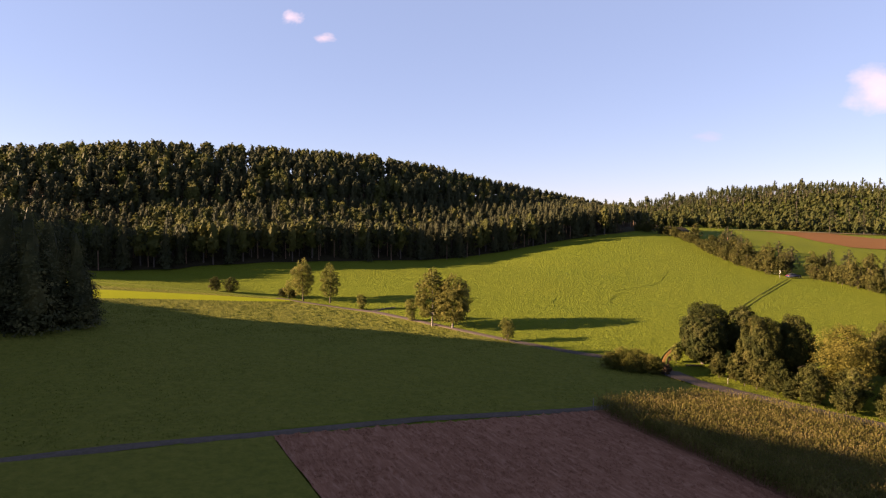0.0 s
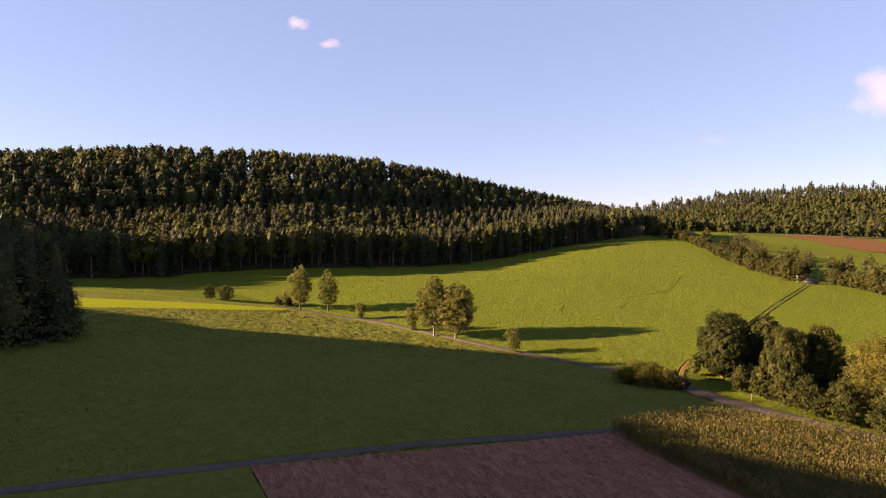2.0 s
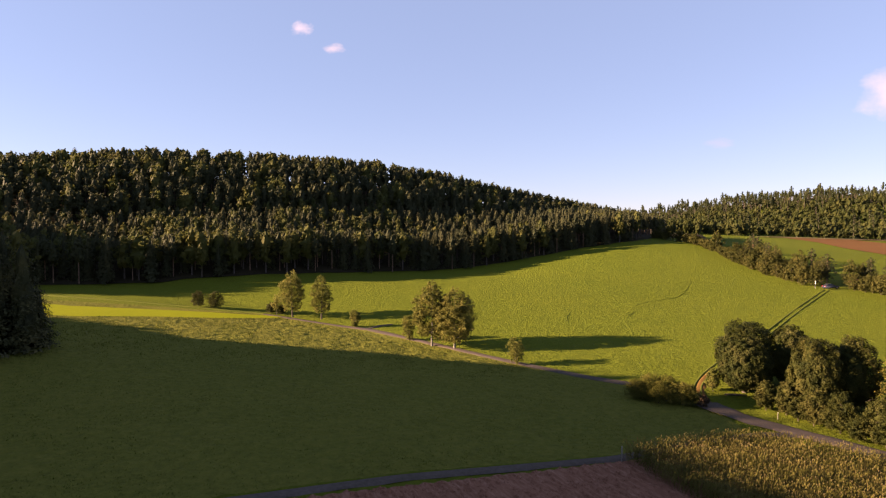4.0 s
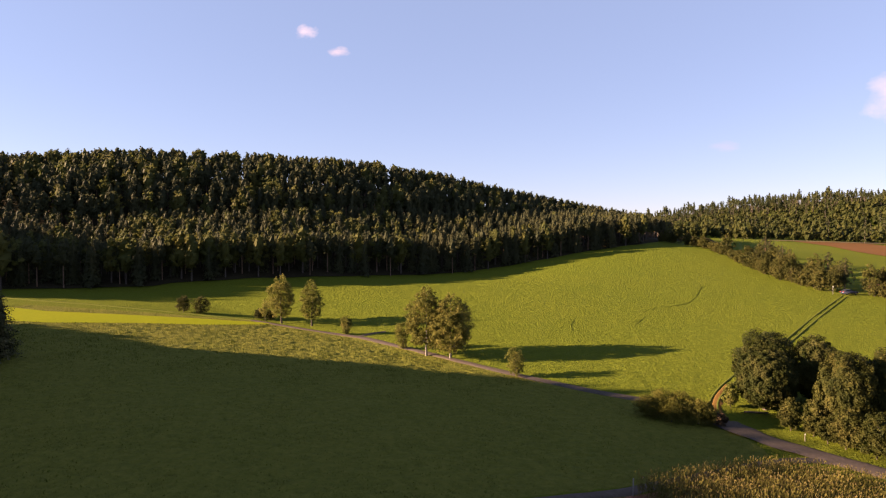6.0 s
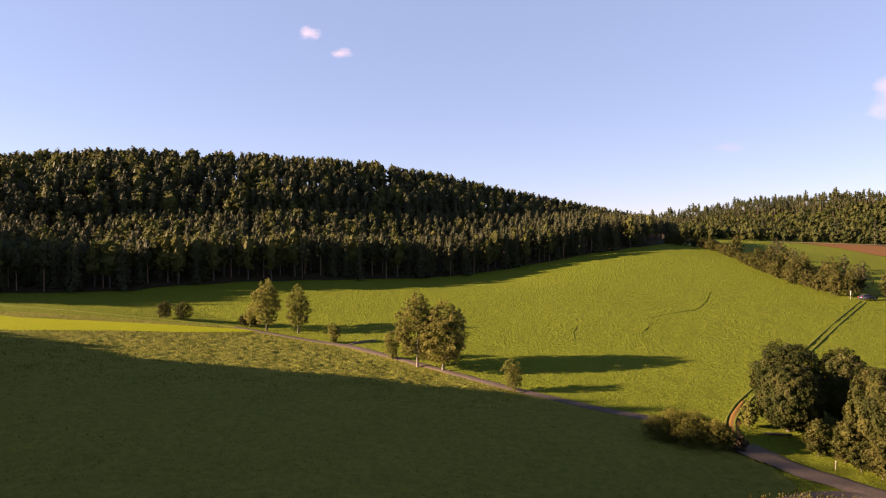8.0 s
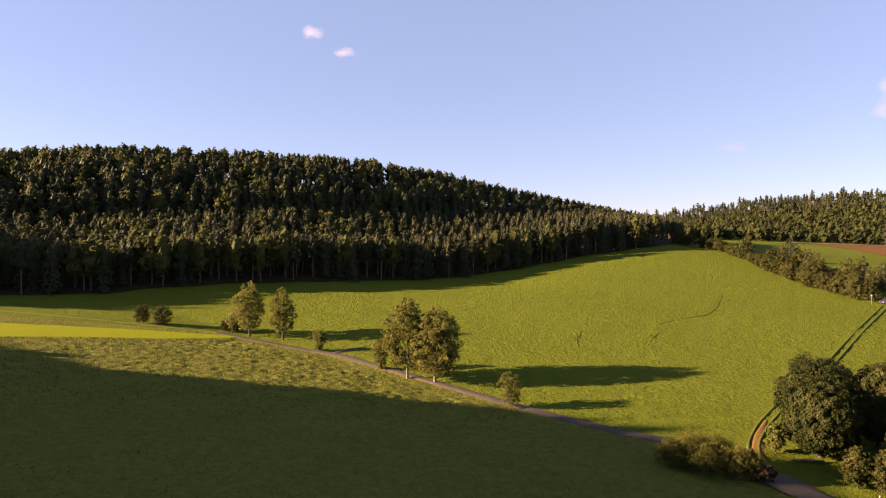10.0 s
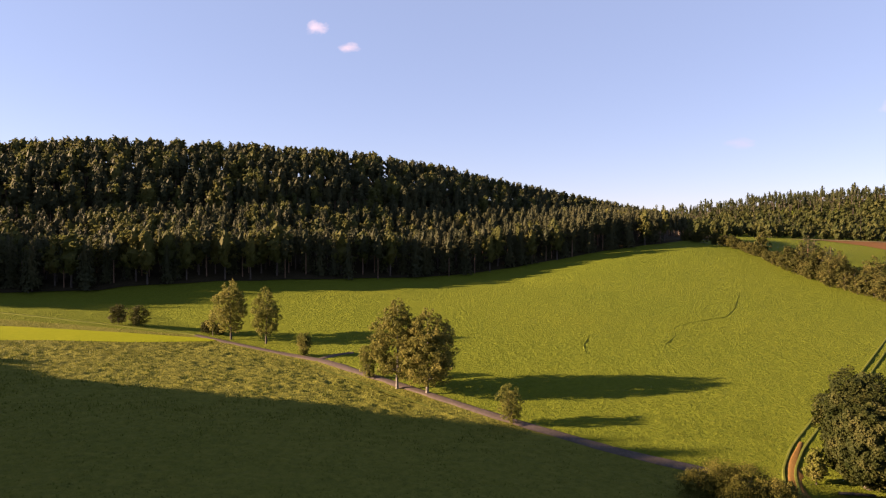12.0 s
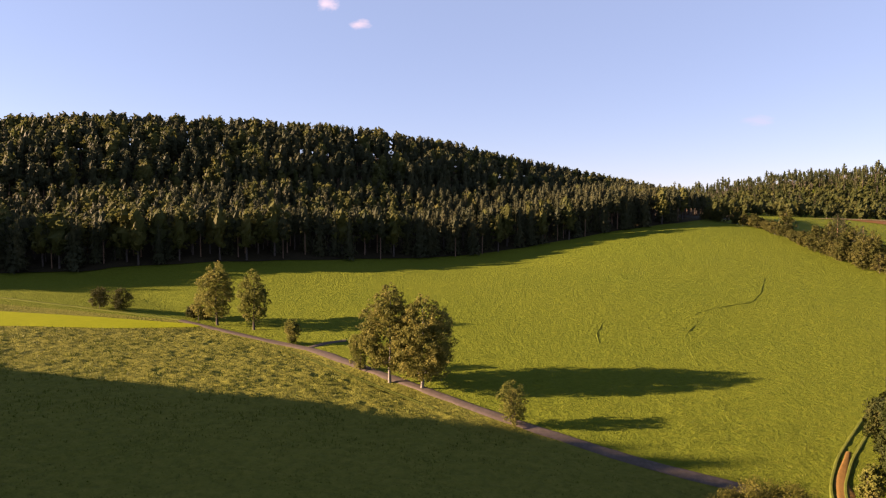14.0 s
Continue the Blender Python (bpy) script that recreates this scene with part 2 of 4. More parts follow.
def inside(x, y, poly):
    """Which points lie inside a polygon."""
    hit = np.zeros(np.shape(x), bool)
    for (x0, y0), (x1, y1) in zip(poly, poly[1:] + poly[:1]):
        if y0 != y1:
            hit ^= ((y0 > y) != (y1 > y)) & (x < (x1 - x0) * (y - y0) / (y1 - y0) + x0)
    return hit


# ---------------------------------------------------------------- the lie of the land
EDGE_X = np.array([-400, -300, -170, -70, 0, 40, 90, 125, 160, 200])
EDGE_Y = np.array([150, 165, 193, 225, 262, 281, 306, 345, 400, 520])
RISE_X = np.array([-400, -160, -50, -10, 25, 70, 110, 200])
RISE_H = np.array([46.5, 43, 34.5, 27.5, 20, 14, 8.5, 0])
SLOPE_D = np.array([-5, 0, 30, 65, 78, 100, 125, 165])
SLOPE_R = np.array([0, 0.01, 0.14, 0.37, 0.52, 0.78, 0.95, 1.0])
def smooth(t):
    t = np.clip(t, 0, 1)
    return t * t * (3 - 2 * t)
def forest_edge(x): return np.interp(x, EDGE_X, EDGE_Y)
def height(x, y):
    x = np.asarray(x, float); y = np.asarray(y, float)
    d = (x - 3) * 0.605 + (y - 141) * 0.8
    s = (x - 3) * 0.8 - (y - 141) * 0.605
    s = 120 * np.tanh(s / 120)
    z = -0.2 - 0.045 * s
    dn = np.maximum(d, 0)
    z = z + 16 * np.tanh(dn * 0.09 / 16)
    z = z + 12 * np.tanh(np.maximum(-d, 0) * 0.055 / 12)
    z = z + 5.5 * np.exp(-((x - 98) ** 2 + (y - 318) ** 2) / 58**2)
    z = z - 3.0 * np.exp(-((x - 4) ** 2 + (y - 262) ** 2) / 38**2)
    z = z + 3.0 * np.exp(-((x + 88) ** 2 + (y - 232) ** 2) / 38**2)
    # mound out of view at far left, added to shade the forest's lower front
    z = z + 28 * np.exp(-((x + 246) ** 2 + (y - 200) ** 2) / 38**2)
    z = z + np.interp(x, RISE_X, RISE_H) * np.interp(y - forest_edge(x), SLOPE_D, SLOPE_R)
    # hill beyond the far fields, valley side on the left
    u = (y - 520) * 0.9 + (x - 300) * 0.25
    z = z + 41 * smooth(u / 290) * smooth((x - 140) / 400)
    # mostly unseen rise, added to carry the wood that throws the shade
    z = z + 14 * smooth((-72 - x) / 60) * smooth((128 - y) / 70)
    return z


PLOUGH = [(-15.3, 62.6), (22.6, 80.5), (34.3, 56.0), (46.2, 30.0), (4.0, 30.0)]
CORN = [(22.65, 80.52), (34.0, 87.0), (39.5, 89.6), (44.0, 89.2), (49.0, 86.6), (54.0, 81.0), (59.0, 76.0), (70, 66.5), (92, 50), (92, 30), (46.22, 30.0), (34.32, 56.0)]
CROP = [(-150, 180), (-95, 166.5), (-77, 168.3), (-61, 170.0), (-40.5, 171.0), (-42, 168.0), (-54, 161.5), (-68, 157.5), (-84, 150.5), (-150, 145)]


def spread(lo, hi, fine_lo, fine_hi, step, growth):
    mid = list(np.arange(fine_lo, fine_hi + step / 2, step))
    a, s = [], step
    while (a[-1] if a else fine_lo) > lo:
        s *= growth
        a.append((a[-1] if a else fine_lo) - s)
    b, s = [], step
    while (b[-1] if b else fine_hi) < hi:
        s *= growth
        b.append((b[-1] if b else fine_hi) + s)
    return np.array(a[::-1] + mid + b)


def sheet(name, xs, ys, zs, mat, keep=None):
    nx, ny = len(xs), len(ys)
    gx, gy = np.meshgrid(xs, ys)
    z = zs(gx, gy)
    v = np.stack([gx, gy, z], -1).reshape(-1, 3)
    i, j = np.meshgrid(np.arange(nx - 1), np.arange(ny - 1))
    b = (j * nx + i).ravel()
    f = np.stack([b, b + 1, b + nx + 1, b + nx], 1)
    return mesh_of(name, v, f, [mat], flat=False)


def field_share(x, y):
    """1 inside the unmown field between farm track and path, 0 outside, soft at its rim."""
    far = np.interp(x, [-150, -47, -38, -16, 0, 12, 28, 38, 43.5, 45], [178, 174, 169.0, 158.0, 145.0, 135.2, 123.6, 118, 112, 100])
    near = np.interp(x, [-150, -75, -36.7, -15.8, -0.5, 22.1, 34, 45], [10, 29, 53.3, 65.2, 73.6, 83.0, 89.5, 98])
    return far, near, smooth((far - y - 1.2) / 1.6) * smooth((y - near - 0.3) / 1.6) * smooth((44.0 - x) / 2) * smooth((x + 108) / 3)


def rough_height(x, y):
    """Clumps and hollows of long unmown grass."""
    far, near, inside_ = field_share(x, y)
    crop = np.interp(x, [-150, -84, -68, -54, -42, -40.5, -38], [145, 150.5, 157.5, 161.5, 168, 171, 180])
    lump = 0.5 + 0.5 * fbm(x * 0.85, y * 1.2, 0.85, 31, 2)
    wave = 0.5 + 0.5 * fbm(x * 0.55, y * 1.5, 5.0, 37, 2)
    return height(x, y) - 0.16 - smooth((far - y) / 7) * np.where(x < -39, smooth((crop - 1 - y) / 3), 1) * (0.36 * lump ** 1.3 + 0.06 * wave)


def ground_height(x, y):
    """The land with its tussocks, which only ever dip below the smooth lie."""
    x, y = np.asarray(x, float), np.asarray(y, float)
    near = smooth((330 - y) / 80) * smooth((160 - np.abs(x)) / 40) * smooth((y - 25) / 20)
    rough = 0.5 + 0.5 * fbm(x, y, 1.25, 3, 3)
    return height(x, y) - 0.02 - near * (0.24 * rough + 0.12 * (0.5 + 0.5 * fbm(x, y, 11, 5, 2))) - 1.1 * field_share(x, y)[2]


gx = spread(-4200, 4200, -95, 108, 0.85, 1.07)
gy = spread(-1500, 4600, 48, 222, 0.75, 1.07)
ground = tagged(new("ground", sheet("ground", gx, gy, ground_height, MEADOW)),
                "sunlit green meadow on gently rolling land", "meadow", kind="structure")


rx = np.concatenate([np.arange(-107.0, -82.0, 0.8), np.arange(-82.0, 44.01, 0.38)])
far_y, near_y, _ = field_share(rx, 0 * rx)
rt = np.linspace(0, 1, 260) ** 0.75
rgx, rgt = np.meshgrid(rx, rt)
rgy = near_y[None] + 0.3 + (far_y - near_y - 1.2)[None] * rgt
i_, j_ = np.meshgrid(np.arange(len(rx) - 1), np.arange(len(rt) - 1))
q_ = (j_ * len(rx) + i_).ravel()
tagged(new("rough_meadow", mesh_of("rough_meadow", np.stack([rgx, rgy, rough_height(rgx, rgy)], -1).reshape(-1, 3),
                                   np.stack([q_, q_ + 1, q_ + len(rx) + 1, q_ + len(rx)], 1), [ROUGH_GRASS], flat=False)),
       "unmown tussocky olive grass between track and path", "meadow", kind="structure")


def field(name, poly, mat, step, relief, lift, label, category):
    """A field inside a polygon, cut from a grid along its edges, laid on the land."""
    bm = bmesh.new()
    bm.faces.new([bm.verts.new((x, y, 0)) for x, y in poly])
    for axis in (0, 1):
        lo, hi = min(p[axis] for p in poly), max(p[axis] for p in poly)
        for c in np.arange(math.floor(lo / step) * step + step, hi, step):
            n = (1, 0, 0) if axis == 0 else (0, 1, 0)
            bmesh.ops.bisect_plane(bm, geom=bm.verts[:] + bm.edges[:] + bm.faces[:], plane_co=(c, c, 0), plane_no=n, dist=1e-4)
    co = np.array([v.co for v in bm.verts])
    z = height(co[:, 0], co[:, 1]) + lift + relief(co[:, 0], co[:, 1])
    for v, q in zip(bm.verts, z):
        v.co.z = q
    me = bpy.data.meshes.new(name)
    bm.to_mesh(me)
    bm.free()
    me.materials.append(mat)
    return tagged(new(name, me), label, category, kind="structure")


def ribbon(name, line, width, mat, lift, label, category, wobble=0.25, step=1.0, camber=0.06, taper=0.0):
    """A strip along a smooth line on the land, with uneven edges."""
    p = np.array(line, float)
    t = np.concatenate([[0], np.cumsum(np.linalg.norm(np.diff(p, axis=0), axis=1))])
    s = np.arange(0, t[-1], step)
    c = np.stack([np.interp(s, t, p[:, k]) for k in (0, 1)], 1)
    for _ in range(4):
        c[1:-1] = (c[:-2] + 2 * c[1:-1] + c[2:]) / 4
    d = np.gradient(c, axis=0)
    d /= np.linalg.norm(d, axis=1)[:, None]
    nrm = np.stack([-d[:, 1], d[:, 0]], 1)
    rows, cuts = [], np.linspace(-1, 1, 7)
    for k in cuts:
        w = width / 2 * k * (1 - taper * (s / s[-1]) ** 1.5) + (wobble * fbm(s, s * 0 + k * 9, 3.0, 7) if abs(k) == 1 else 0)
        q = c + nrm * np.broadcast_to(w, s.shape)[:, None]
        rows.append(np.column_stack([q, height(q[:, 0], q[:, 1]) + lift + camber * (1 - k * k) - (0.12 if abs(k) == 1 else 0)]))
    v = np.stack(rows, 1).reshape(-1, 3)
    i, j = np.meshgrid(np.arange(len(s) - 1), np.arange(6), indexing="ij")
    b = (i * 7 + j).ravel()
    me = mesh_of(name, v, np.stack([b, b + 7, b + 8, b + 1], 1)[:, ::-1], [mat], flat=False)
    return tagged(new(name, me), label, category, kind="structure")


furrow = lambda x, y: 0.07 * np.sin((x * 0.894 + y * 0.447) * 2 * np.pi / 1.5) + 0.13 * fbm(x, y, 0.9, 11, 2)
field("ploughed_field", PLOUGH, SOIL, 0.45, furrow, 0.16, "dark reddish-brown ploughed field beside the farm track", "field")
rng_c = np.random.default_rng(77)
cx, cy = rng_c.uniform(-16, 46, 18000), rng_c.uniform(40, 81, 18000)
keep = inside(cx, cy, PLOUGH) & (fbm(cx, cy, 2.2, 13, 2) > -0.25)
cx, cy = cx[keep], cy[keep]
cz = height(cx, cy) + 0.16 + furrow(cx, cy)
cs = rng_c.uniform(0.06, 0.17, len(cx)) * rng_c.choice([1, 1, 1.6], len(cx))
octa = np.array([(1, 0, 0), (0, 1, 0), (-1, 0, 0), (0, -1, 0), (0, 0, 0.8), (0, 0, -0.6)])
cv = (octa[None] * rng_c.uniform(0.6, 1.3, (len(cx), 6, 1)) * cs[:, None, None] + np.column_stack([cx, cy, cz])[:, None]).reshape(-1, 3)
tri = np.array([(0, 1, 4), (1, 2, 4), (2, 3, 4), (3, 0, 4), (1, 0, 5), (2, 1, 5), (3, 2, 5), (0, 3, 5)])
tagged(new("soil_clods", mesh_of("soil_clods", cv, (tri[None] + 6 * np.arange(len(cx))[:, None, None]).reshape(-1, 3), [SOIL])),
       "loose brown clods on the ploughed field", "soil", kind="stuff")
field("maize_ground", CORN, SOIL, 3.0, lambda x, y: 0 * x, 0.14, "brown soil under the ripening maize", "field")
field("young_crop_strip", CROP, STRIP, 2.0, lambda x, y: 0.04 * fbm(x, y, 3, 2), -0.12, "bright yellow-green strip of young crop", "field")
RED = [(259, 513), (314, 524), (291, 420), (364, 391), (260, 279), (208, 300), (202, 307), (214, 357), (239, 426)]
field("grass_headland", [(-69.8, 30.0), (-36.9, 50.9), (-15.4, 62.5), (3.95, 30.0)], ROUGH_GRASS, 1.5, lambda x, y: 0.08 * fbm(x, y, 3.0, 6, 2), 0.09,
      "dull olive grass headland beside the ploughed field", "field")
field("red_field", RED, RED_SOIL, 20.0, lambda x, y: 0 * x, 0.25, "reddish bare soil of a distant field", "field")
field("stubble_field", [(225, 500), (262, 520), (420, 545), (470, 520), (330, 500), (262, 502)], STUBBLE, 20.0, lambda x, y: 0 * x, 0.5,
      "pale stubble strip on a distant field", "field")

ribbon("gravel_path", [(-47, 173.2), (-38, 168.5), (-16, 157.6), (0, 144.6), (12, 134.8)], 1.7, GRAVEL, -0.07,
       "pale gravel path half hidden in the meadow grass", "path", 0.35)
ribbon("gravel_path", [(11.4, 135.3), (15, 132.3), (28, 123.0), (38, 117.5), (43.5, 111.5), (45.2, 104.6), (49.2, 98.8), (55.6, 91.0), (60, 86.4), (72, 76), (95, 58)], 1.8, GRAVEL, -0.05,
       "pale gravel path winding across the meadow", "path")
ribbon("farm_track", [(-75, 28), (-36.7, 52.1), (-29.2, 56.9), (-15.8, 63.9), (-0.5, 72.4), (22.1, 81.9), (30.5, 87.3), (37.0, 91.2), (42.0, 94.4), (47.0, 96.2), (51.5, 95.6), (54.5, 92.6)], 1.6, GRAVEL, -0.05,
       "narrow pale farm track along the ploughed field", "track")
ribbon("earth_ramp", [(43.2, 108.8), (43.6, 112), (44.6, 116.5), (46.8, 121), (50.2, 126)], 2.2, DIRT, -0.16, "bare orange-brown earth ramp off the path", "ramp", 0.60, 0.5, taper=0.80)
ribbon("grass_track", [(-150, 196), (-110, 184), (-70, 177.5), (-50, 174.5), (-46, 173)], 1.0, RUT, -0.10, "dark trodden grass track along the crop strip", "track", 0.3)
ribbon("road_mouth", [(43.2, 110.0), (44.4, 106.0), (46.6, 101.9), (49.2, 98.8), (52.4, 95.2), (55.6, 91.0), (60, 86.4), (72, 76), (95, 58)], 4.4, GRAVEL, 0.015, "wide gravel mouth where path and track meet", "path", 0.5)
ribbon("path_fork", [(-17.5, 158.6), (-15.5, 161.2), (-12.0, 162.6)], 1.3, GRAVEL, -0.10, "short gravel spur off the path", "path", 0.3, 0.5)
ribbon("path_ditch", [(-33, 167.5), (-16.5, 153.6), (-4.5, 143.2), (6, 134.2)], 0.7, RUT, -0.10, "shallow dark ditch along the path", "ditch", 0.15, 1.0, -0.15)
ribbon("deer_trail", [(79, 214), (71, 197), (66, 189), (57.5, 184.4), (51.7, 179.9), (50, 173), (47, 168.4), (44.8, 163.7), (43.5, 155), (43, 151)], 0.16, TRAIL, -0.17,
       "thin winding animal trail through the grass", "trail", 0.14, 0.7)
ribbon("deer_trail", [(33.4, 174), (32.2, 170), (31, 167), (30.6, 161.8)], 0.15, TRAIL, -0.17, "thin winding animal trail through the grass", "trail", 0.14, 0.7)
for side in (-0.6, 0.6):
    ribbon("wheel_rut", [(43.2 + side * 1.0, 113.5), (45.0 + side * 0.9, 118.5 - side * 0.3), (48.8 + side * 0.8, 124.2 - side * 0.6), (57 + side * 0.7, 134 - side * 0.7), (71.3 + side * 0.7, 149.1 - side * 0.7), (92 + side * 0.7, 174 - side * 0.7),
                         (112.5 + side * 0.7, 198 - side * 0.7)], 0.36, RUT, -0.07, "dark wheel rut pressed into the meadow grass", "rut", 0.08, camber=0.0)


# ---------------------------------------------------------------- trees
def crown_points(rng, n, blobs, twigs=18):
    """Points in the twig clumps that cloak a set of ellipsoids, with the way outward."""
    b = np.array(blobs, float)
    b = np.repeat(b, twigs, 0)
    d = rng.normal(0, 1, (len(b), 3))
    d /= np.linalg.norm(d, axis=1)[:, None]
    mid = b[:, :3] + d * b[:, 3:] * rng.uniform(0.45, 1.05, len(b))[:, None]
    size = b[:, 3:].mean(1) * rng.uniform(0.16, 0.40, len(b))
    w = size**2
    k = rng.choice(len(b), n, p=w / w.sum())
    e = rng.normal(0, 1, (n, 3))
    e /= np.linalg.norm(e, axis=1)[:, None]
    r = rng.uniform(0.1, 1.0, n) ** 0.5 * (1 + 0.18 * rng.normal(0, 1, n))
    out = e * 0.5 + d[k] * 0.6
    return mid[k] + e * (size[k] * r)[:, None] * (1, 1, 0.85), out


def lobes(rng, h, w, base, n, shape, bulk=1.0):
    """Clumps of a crown from height base to h; shape gives the half-width along the crown from 0 to 1."""
    out = []
    for i in range(n):
        u = (i + 0.5) / n
        ang, r = i * 2.4 + rng.uniform(-0.5, 0.5), shape(u) * w / 2
        z = base + (h - base) * (0.04 + 0.90 * u)
        s = bulk * max(0.07 * w, r * rng.uniform(0.34, 0.66))
        off = max(r - s, 0) * rng.uniform(0.7, 1.25)
        out.append((off * math.cos(ang), off * math.sin(ang), z, s, s, s * rng.uniform(0.8, 1.15)))
    return out


ROUND = lambda u: math.sin(math.pi * min(1, 0.13 + 0.85 * u)) ** 0.6
OVAL = lambda u: math.sin(math.pi * min(1, 0.16 + 0.80 * u)) ** 0.85
FAN = lambda u: (0.70 + 0.30 * min(1, 1.3 * u)) * (1 if u < 0.8 else 0.75)
SPIRE = lambda u: (0.55 + 0.45 * math.sin(math.pi * min(1, u * 1.4))) * (1 - u) ** 0.45 if u < 0.98 else 0.1


def leafy_meshes(name, seed, h, w, base, shape, leaf, count, size, bark, thick, n_lobes=26, stems=1, droop=0.0, core=0.0, bulk=1.0):
    """Trunk (with limbs) and crown meshes of a broadleaved tree or bush."""
    rng = np.random.default_rng(seed)
    bl = lobes(rng, h, w, base, n_lobes, shape, bulk)
    woods = []
    for s in range(stems):
        lean = rng.normal(0, 0.02 if stems == 1 else 0.16, 2)
        zs = np.linspace(-0.35, h * (0.86 if stems == 1 else 0.7), 7)
        pts = np.column_stack([lean[0] * zs + 0.06 * np.sin(zs * 1.1 + seed), lean[1] * zs + 0.06 * np.cos(zs * 0.9 + seed), zs])
        rad = thick * np.linspace(1, 0.16, 7)
        rad[0] *= 1.35
        woods.append((*tube(pts, rad, 8 if stems == 1 else 5), 0))
        for q in bl[s::stems][: 14]:
            t = max(0.15 * h, min(q[2] - 0.35 * math.hypot(q[0], q[1]) - 0.3, h * 0.8))
            a = np.array([np.interp(t, zs, pts[:, 0]), np.interp(t, zs, pts[:, 1]), t])
            c = np.array(q[:3])
            mid = (a + c) / 2 + (0, 0, 0.12 * np.linalg.norm(c - a))
            r0 = thick * 0.42 * (1 - 0.6 * t / h)
            woods.append((*tube([a, mid, c], [r0, r0 * 0.65, r0 * 0.25], 5), 0))
    v, f, _ = joined(woods)
    trunk = mesh_of(name + "_trunk", v, f, [bark], flat=False)
    pts, out = crown_points(rng, count, bl)
    keep = pts[:, 2] > 0.12
    v, f = leaves_at(rng, pts[keep], out[keep], size, droop)
    if core:
        v, f = with_inside((v, f), inner_crown(rng, h, max(0.06, base / h), lambda u: core * w * shape(u), 9))
    crown = mesh_of(name + "_crown", v, f, [leaf])
    return trunk, crown


def dome_meshes(name, seed, h, w, base, leaf, count, size, bark, thick, clumps=120, depth=0.10):
    """Trunk and crown of a dense round tree, its closed crown swelling in many leaf clumps."""
    rng = np.random.default_rng(seed)
    c = rng.normal(0, 1, (clumps, 3))
    c /= np.linalg.norm(c, axis=1)[:, None]
    d = rng.normal(0, 1, (count, 3))
    d /= np.linalg.norm(d, axis=1)[:, None]
    dots = d @ c.T
    k = dots.argmax(1)
    apart = np.arccos(np.clip(dots.max(1), -1, 1)) / (2.0 / math.sqrt(clumps))
    swell = (1 - depth * np.minimum(apart, 1.6) ** 2) * rng.uniform(0.93, 1.05, clumps)[k] * (1 - 0.12 * rng.uniform(0, 1, count) ** 2)
    mid = base + (h - base) * 0.44
    flat_ = np.linalg.norm(d[:, :2], axis=1)[:, None] + 1e-6
    side = d[:, :2] / flat_ * flat_ ** 0.8 * w / 2
    up = np.where(d[:, 2] > 0, h - mid, mid - base) * d[:, 2]
    pts = np.column_stack([side * swell[:, None], mid + up * swell])
    v, f = leaves_at(rng, pts, 0.75 * d + 0.45 * c[k] + (0, 0, 0.15), size)
    v, f = with_inside((v, f), inner_crown(rng, h, max(0.05, base / h), lambda u: 0.30 * w * ROUND(u), 11))
    zs = np.linspace(-0.35, 0.8 * h, 6)
    woods = [(*tube(np.column_stack([0.05 * np.sin(zs), 0.05 * np.cos(zs), zs]), thick * np.array([1.4, 1, 0.85, 0.6, 0.4, 0.15]), 8), 0)]
    for q in c[:12]:
        a, e = np.array((0, 0, 0.3 * h)), np.array((q[0] * w * 0.3, q[1] * w * 0.3, mid + q[2] * 0.25 * h))
        woods.append((*tube([a, (a + e) / 2 + (0, 0, 0.2), e], [thick * 0.4, thick * 0.25, thick * 0.1], 5), 0))
    tv, tf, _ = joined(woods)
    return mesh_of(name + "_trunk", tv, tf, [bark], flat=False), mesh_of(name + "_crown", v, f, [leaf])


def on_land(x, y, turn=0.0, s=1.0):
    return pose(x, y, float(height(x, y)) - 0.05, 0, 0, turn) @ Matrix.Scale(s, 4)


def plant(name, x, y, trunk, crown, label, category, group="", turn=0.0, s=1.0):
    ob = empty(name, on_land(x, y, turn, s), label, category, group)
    part("trunk" if category == "tree" else "stems", trunk, ob)
    part("crown" if category == "tree" else "foliage", crown, ob)
    return ob


# conifers: whorls of drooping boughs
def conifer_arrays(rng, h, w, whorls, per, base=0.12, pine=False):
    bv = []
    for i in range(whorls):
        u = (i + rng.uniform(0, 0.8)) / whorls
        z = h * (base + (1 - base) * u)
        r = w / 2 * ((1 - u) ** 0.8 + 0.05) if not pine else w / 2 * (math.sin(math.pi * min(1, 0.25 + 0.72 * u)) ** 0.7)
        for j in range(per):
            a = 2 * math.pi * (j + rng.uniform(0, 0.8)) / per + i
            rr = r * rng.uniform(0.65, 1.2)
            c, s = math.cos(a), math.sin(a)
            dz = (-0.30 * rr if not pine else 0.15 * rr) + rng.uniform(-0.2, 0.2)
            k = 0.42 * rr + 0.25
            root, tip = np.array((0.05 * c, 0.05 * s, z + 0.22 * rr)), np.array((rr * c, rr * s, z + dz))
            mid = root * 0.4 + tip * 0.6 + (0, 0, 0.10 * rr)
            side = np.array((-s, c, 0)) * k
            bv += [root, mid + side + (0, 0, -0.25 * k), tip, mid - side + (0, 0, -0.25 * k)]
            up = np.array((0, 0, 1)) * k * 0.7
            bv += [root, mid - up, tip, mid + up * 0.5]
    v = np.array(bv)
    return v, np.arange(len(v)).reshape(-1, 4)


def conifer_trunk(h, thick):
    return tube([(0, 0, -0.8), (0, 0, h * 0.45), (0, 0, h * 0.97)], [thick, thick * 0.65, 0.03], 6)


